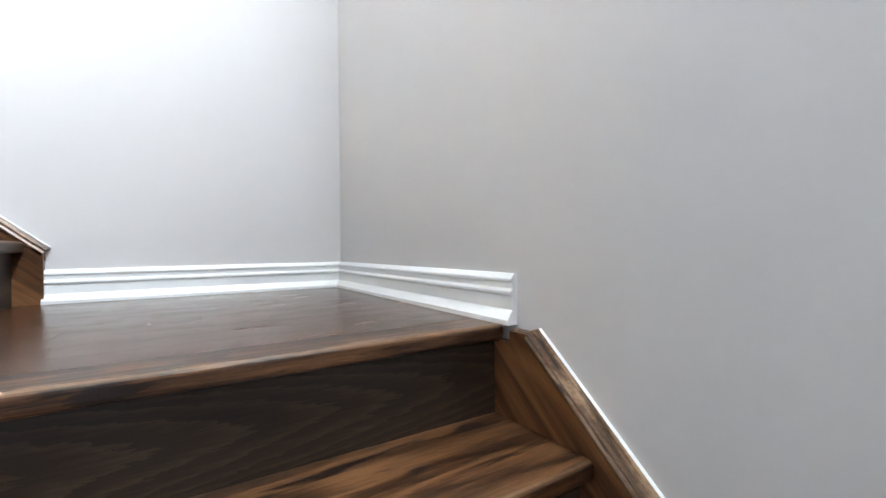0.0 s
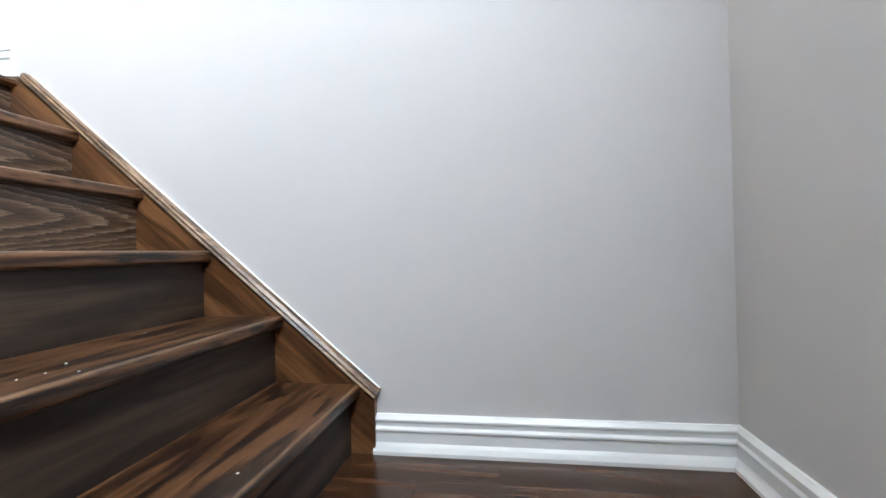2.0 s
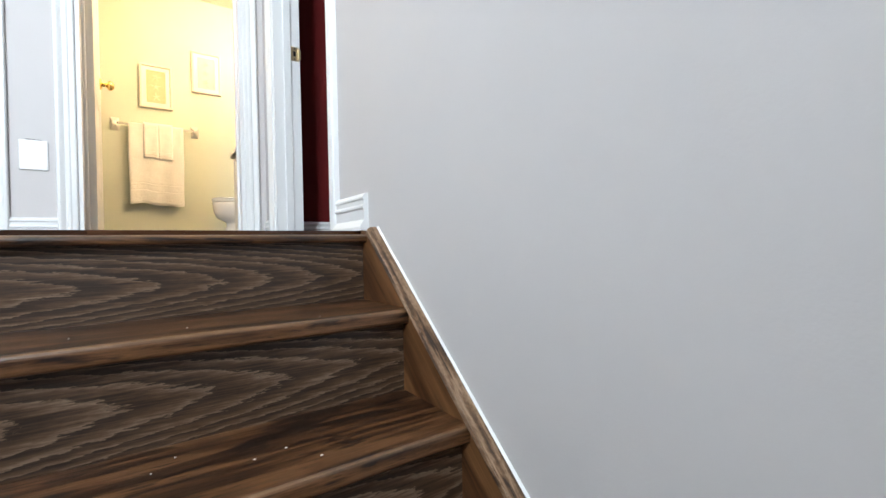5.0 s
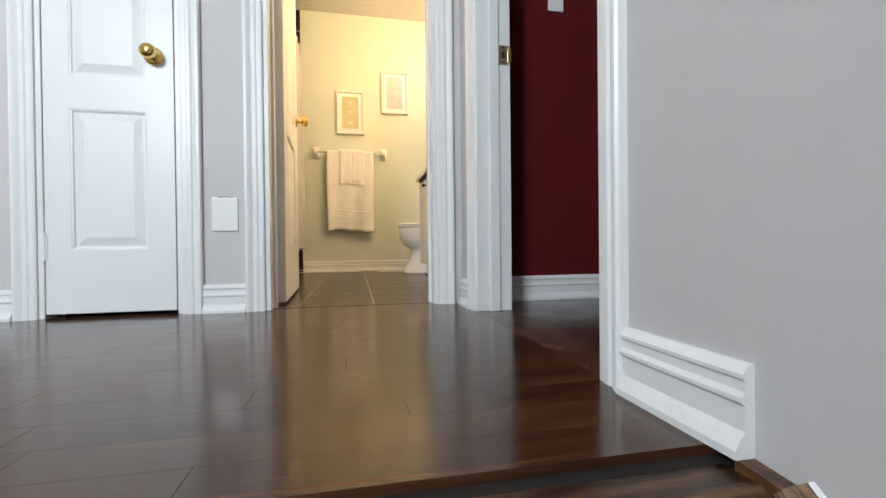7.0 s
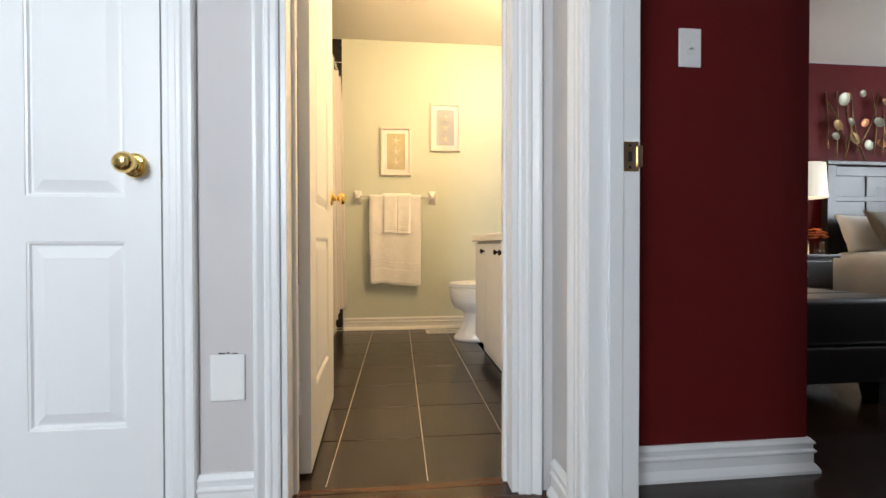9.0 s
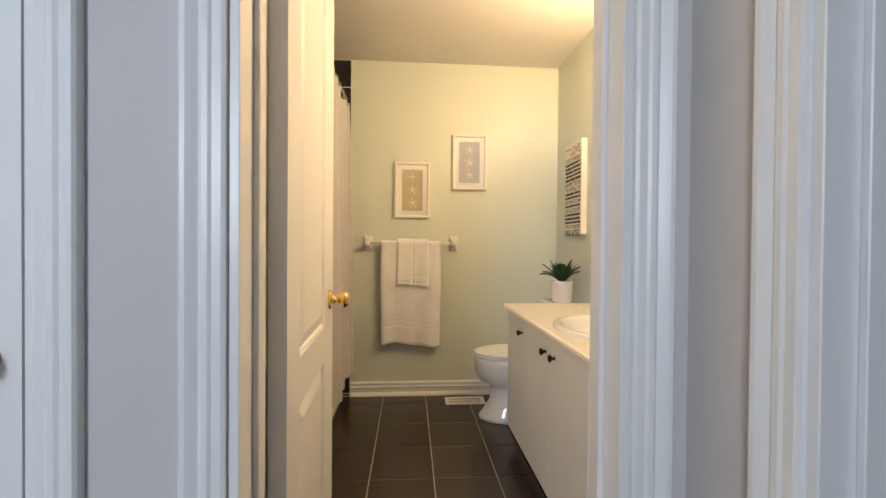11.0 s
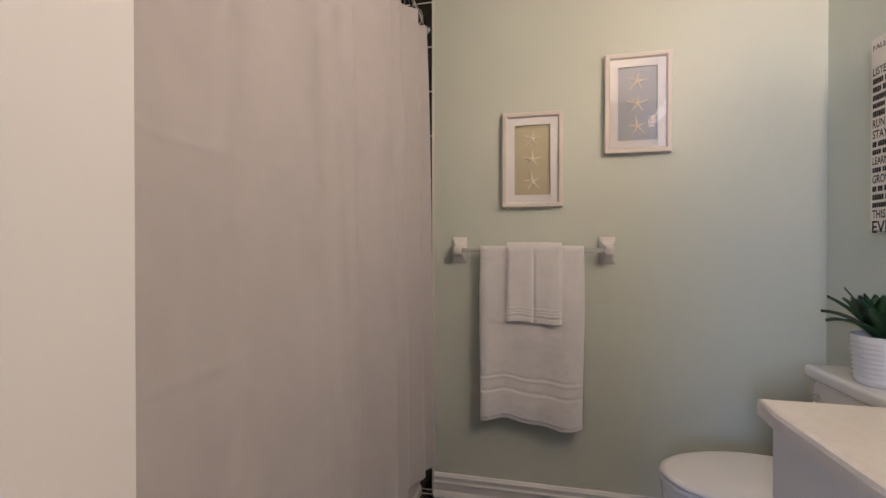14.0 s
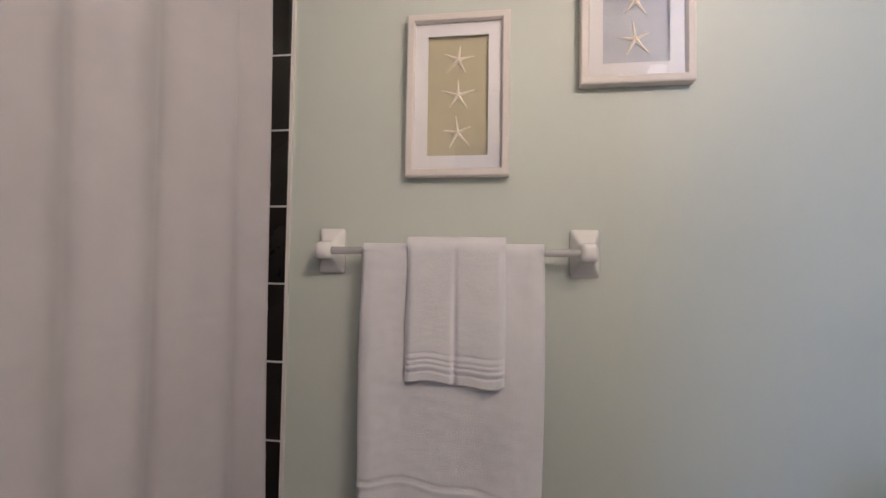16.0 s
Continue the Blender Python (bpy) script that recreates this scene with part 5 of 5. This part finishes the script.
for i, (w, h) in enumerate(((0.045, 0.185), (0.035, 0.175), (0.03, 0.19), (0.028, 0.17))):
    ob = part("book", box(bmesh.new(), -0.075, 0.075, 0, w - 0.003, 0, h, 0.003, 1), paint("book_cover", ((0.62, 0.56, 0.44), (0.30, 0.22, 0.14), (0.66, 0.62, 0.52), (0.40, 0.30, 0.18))[i], 0.6), None)
    ob.location = (-4.72, 4.655 + (0, 0.045, 0.080, 0.110)[i], 0.632)
    tagged(ob, "small upright cream and brown book on the nightstand", "book", "books on the nightstand")

# poppy canvas
pc = thing("canvas_print", (-5.128, 4.975, 1.59), "white canvas print of red poppies", "picture")
part("canvas", box(bmesh.new(), 0, 0.03, -0.22, 0.22, -0.60, 0.60, 0.002, 1), paint("canvas_white", (0.74, 0.74, 0.74), 0.85, 0.08), pc)
POPPY = paint("poppy_red", (0.50, 0.03, 0.025), 0.8, 0.4)
INK2 = paint("poppy_dark", (0.05, 0.04, 0.045), 0.8, 0.4)


def blob(bm, y, z, ry, rz_, seed, lobes):
    pts = []
    for i in range(40):
        a = 2 * math.pi * i / 40
        k = 1 + 0.10 * math.sin(a * lobes + seed) + 0.05 * math.sin(a * 7 + seed * 2)
        pts.append((0.0312 + 0.0002 * seed, y + ry * k * math.cos(a), z + rz_ * k * math.sin(a)))
    bm.faces.new([bm.verts.new(p) for p in pts])
    return bm


part("poppy", blob(bmesh.new(), 0.08, 0.36, 0.17, 0.11, 1, 5), POPPY, pc, "red poppy bloom")
part("poppy", blob(bmesh.new(), -0.03, 0.02, 0.17, 0.12, 2, 6), POPPY, pc, "red poppy bloom")
part("poppy_heart", blob(bmesh.new(), 0.08, 0.275, 0.10, 0.05, 4, 5), INK2, pc)
part("poppy_heart", blob(bmesh.new(), -0.02, -0.08, 0.09, 0.05, 5, 4), INK2, pc)
bm = bmesh.new()
tube(bm, [(0.0312, 0.08, 0.26), (0.0312, 0.06, 0.0), (0.0312, 0.03, -0.58)], 0.005, 6)
tube(bm, [(0.0312, -0.02, -0.1), (0.0312, 0.0, -0.58)], 0.005, 6)
part("stem", bm, INK2, pc)

# metal branch art above the bed
wa = thing("wall_art", (-5.128, 6.28, 1.875), "metal branch wall sculpture with copper and silver discs", "wall art")
rs = random.Random(11)
COPPER = metal("copper", (0.34, 0.14, 0.07), 0.42)
SILV = metal("brushed_silver", (0.24, 0.235, 0.18), 0.45)
DARKGOLD = metal("dark_gold", (0.26, 0.165, 0.075), 0.45)
for i in range(22):
    y0 = -0.70 + i * 0.066
    lean = rs.uniform(-0.26, 0.26)
    bow = rs.uniform(-0.06, 0.06)
    z0, z1 = rs.uniform(-0.36, -0.24), rs.uniform(0.20, 0.38)
    pts = [(0.03 + 0.02 * (i % 3), y0 + lean * t + bow * math.sin(math.pi * t), z0 + (z1 - z0) * t) for t in (0, 0.2, 0.4, 0.6, 0.8, 1)]
    part("branch", tube(bmesh.new(), pts, [0.008, 0.007, 0.007, 0.006, 0.006, 0.004], 8), DARKGOLD, wa, "", True)
for i in range(27):
    col, row = i % 10, i // 10
    y = -0.62 + col * 0.138 + rs.uniform(-0.045, 0.045)
    z = (-0.19, 0.02, 0.22)[row] + rs.uniform(-0.06, 0.05)
    r = rs.choice((0.034, 0.040, 0.050, 0.060))
    bm = lathe(bmesh.new(), [(0.0, 0.0), (r * 0.6, 0.002), (r * 0.92, 0.006), (r, 0.009), (r, 0.012), (r * 0.9, 0.009), (r * 0.6, 0.005), (0, 0.003)], Matrix.Translation((0.055 + 0.012 * (i % 3), y, z)) @ pose(0, 0, 0, rs.uniform(-10, 10), 90 + rs.uniform(-14, 14)), 24)
    part("disc", bm, (SILV, COPPER, SILV, DARKGOLD)[(i * 7 + row) % 4], wa, "", True)

# leather bench
ot = thing("ottoman_bench", (-3.14, 2.99, 0), "black tufted leather bench on short block legs", "bench")
OD, OW = 0.62, 0.80
for i in range(3):
    bm = box(bmesh.new(), -OD + i * OD / 3, -OD + (i + 1) * OD / 3, 0.0, OW, 0.272, 0.480, 0.030, 4)
    for v in bm.verts:
        if v.co.z > 0.44:
            v.co.z += 0.010 * (1 - (2 * v.co.y / OW - 1) ** 4)
    part("cushion", bm, BLACKLEATHER, ot, "", True)
part("base", box(bmesh.new(), -OD + 0.005, -0.005, 0.005, OW - 0.005, 0.105, 0.270, 0.020, 3), BLACKLEATHER, ot)
for x in (-OD + 0.07, -0.07):
    for y in (0.07, OW - 0.075):
        bm = bmesh.new()
        loft(bm, [[(x + s * a, y + t * a, z) for s, t in ((-1, -1), (1, -1), (1, 1), (-1, 1))] for a, z in ((0.035, 0.0), (0.048, 0.104))])
        part("leg", bm, BLACKWOOD, ot)

# window frames that the daylight enters by; the hall one is unseen and added
def window(name, at, rz, w, h, label):
    wd = thing(name, at, label, "window", rz=rz, kind="structure")
    part("window_frame", boxes((-w / 2, -w / 2 + 0.05, -0.04, 0.04, 0, h), (w / 2 - 0.05, w / 2, -0.04, 0.04, 0, h), (-w / 2 + 0.05, w / 2 - 0.05, -0.04, 0.04, 0, 0.05), (-w / 2 + 0.05, w / 2 - 0.05, -0.04, 0.04, h - 0.05, h), (-0.02, 0.02, -0.03, 0.03, 0.05, h - 0.05)), WHITE, wd)
    for s in (-1, 1):
        g = part("pane", boxes((min(s * 0.02, s * (w / 2 - 0.05)), max(s * 0.02, s * (w / 2 - 0.05)), -0.003, 0.003, 0.05, h - 0.05)), GLASS, wd)
        g.visible_shadow = False
    return wd


window("window_1", (EX + 0.10, -0.05, 1.3), 90, 0.70, 1.06, "white framed window high in the stair wall")
window("window_2", (-3.1, 7.83, 0.85), 0, 1.8, 1.3, "white framed bedroom window")
window("added_window_3", (-1.6, -2.57, 0.85), 0, 1.6, 1.25, "white framed hall window, unseen, added for fill light")

# ---- pieces of the floors and tiled wall ----
def plank_mesh(name, w, length, along, material):
    """One plank, eased along its upper edges, centred on the origin with its top at zero."""
    e = 0.0002
    bm = bmesh.new()
    if along == "y":
        hx, hy = w / 2 - 0.0002, length / 2 - 0.0003
    else:
        hx, hy = length / 2 - 0.0003, w / 2 - 0.0002
    loft(bm, [[(-hx, -hy, -T), (hx, -hy, -T), (hx, hy, -T), (-hx, hy, -T)], [(-hx, -hy, -e), (hx, -hy, -e), (hx, hy, -e), (-hx, hy, -e)], [(-hx + e, -hy + e, 0), (hx - e, -hy + e, 0), (hx - e, hy - e, 0), (-hx + e, hy - e, 0)]])
    me = bpy.data.meshes.new(name)
    bmesh.ops.recalc_face_normals(bm, faces=bm.faces)
    bm.to_mesh(me)
    bm.free()
    me.materials.append(material)
    return me


PLANKS = {}


def plank(parent, cx, cy, z, w, length, along, material):
    key = (round(w, 3), round(length, 3), along, material.name)
    if key not in PLANKS:
        PLANKS[key] = plank_mesh("plank", w, length, along, material)
    ob = new("plank", PLANKS[key])
    ob.parent = parent
    ob.location = (cx, cy, z)
    return ob


def lay(parent, x0, x1, y0, y1, z, w, along, material, seed, lens):
    r = random.Random(seed)
    a0, a1, b0, b1 = (x0, x1, y0, y1) if along == "y" else (y0, y1, x0, x1)
    a = a0
    while a < a1 - 0.004:
        ww = min(w, a1 - a)
        b = b0
        first = r.choice(lens) * r.choice((0.35, 0.6, 0.85))
        while b < b1 - 0.02:
            ll = round(min(first or r.choice(lens), b1 - b), 3)
            first = 0
            if b1 - b - ll < 0.12:
                ll = b1 - b
            ca, cb = a + ww / 2, b + ll / 2
            plank(parent, *((ca, cb) if along == "y" else (cb, ca)), z, ww, ll, along, material)
            b += ll
        a += ww


W = 0.083
lay(floor, -2.745, -1.42, -1.0, NY - 0.002, 0.0, W, "y", PLANK_Y, 3, (0.5, 0.7, 0.9, 1.1))
lay(floor, -2.745, -0.24, -2.495, -1.0, 0.0, 0.25, "y", PLANK_Y, 4, (0.9, 1.2))
lay(floor, -1.42, -0.24, -1.0, 0.898, 0.0, 0.167, "y", PLANK_Y, 5, (0.9, 1.2))
lay(floor, -2.452, -1.668, NY - 0.002, NY + 0.122, 0.0, 0.124, "x", PLANK_X, 6, (1.0,))
lay(floor_bed, -5.125, 0.68, NY + 0.122, 2.80, 0.0, 0.115, "x", PLANK_BED, 7, (0.9, 1.2, 1.5))
lay(floor_bed, -5.125, 0.68, 2.80, 7.745, 0.0, 0.164, "x", PLANK_BED, 8, (1.5, 1.9, 2.3))
lay(floor_land, -0.285, EX - 0.002, 0.995, NY - 0.002, LAND, 0.0835, "x", PLANK_X, 9, (0.38, 0.55, 0.7, 0.9))


def tile_mesh(name, sx, sy, t, material):
    e = 0.0018
    bm = bmesh.new()
    hx, hy = sx / 2, sy / 2
    loft(bm, [[(-hx, -hy, -t), (hx, -hy, -t), (hx, hy, -t), (-hx, hy, -t)], [(-hx, -hy, -e), (hx, -hy, -e), (hx, hy, -e), (-hx, hy, -e)], [(-hx + e, -hy + e, 0), (hx - e, -hy + e, 0), (hx - e, hy - e, 0), (-hx + e, hy - e, 0)]])
    me = bpy.data.meshes.new(name)
    bmesh.ops.recalc_face_normals(bm, faces=bm.faces)
    bm.to_mesh(me)
    bm.free()
    me.materials.append(material)
    return me


TILES = {}
G, P = 0.0036, 0.305


def cuts(origin, lo, hi, pitch):
    k = math.floor((lo - origin) / pitch)
    edges = []
    while origin + k * pitch < hi:
        a, b = max(lo, origin + k * pitch), min(hi, origin + (k + 1) * pitch)
        if b - a > 0.02:
            edges.append((a, b))
        k += 1
    return edges


for xa, xb in cuts(-3.375, BX + 0.001, -2.752, P):
    for ya, yb in cuts(1.310, 0.302, BY - 0.001, P):
        key = (round(xb - xa, 3), round(yb - ya, 3))
        if key not in TILES:
            TILES[key] = tile_mesh("floor_tile", xb - xa - G, yb - ya - G, 0.008, TILE)
        ob = new("floor_tile", TILES[key])
        ob.parent = floor_bath
        ob.location = ((xa + xb) / 2, (ya + yb) / 2, 0.0)

# tub surround on the far wall
WY0, WY1 = 0.302, 1.064
sur = structure("tub_surround", boxes((BX, BX + 0.0065, WY0, WY1 + 0.006, 0.0, CH - 0.004)), WGROUT, "black glazed wall tiles with white grout", "wall tiles")
WT = {}
for ya, yb in cuts(WY1 - 0.150, WY0, WY1, 0.254):
    for za, zb in cuts(1.030, 0.002, CH - 0.006, 0.2015):
        key = (round(yb - ya, 3), round(zb - za, 3))
        if key not in WT:
            WT[key] = tile_mesh("wall_tile", zb - za - 0.005, yb - ya - 0.005, 0.006, WALLTILE)
        ob = new("wall_tile", WT[key])
        ob.parent = sur
        ob.matrix_basis = pose(BX + 0.009, (ya + yb) / 2, (za + zb) / 2, 0, 90, 0)
# threshold strip at the bathroom door
structure("threshold", box(bmesh.new(), -2.775, -2.735, BD0 + 0.018, BD1 - 0.018, -0.005, 0.0012, 0.0005), PLANK_Y, "dark wood strip in the bathroom doorway", "threshold")
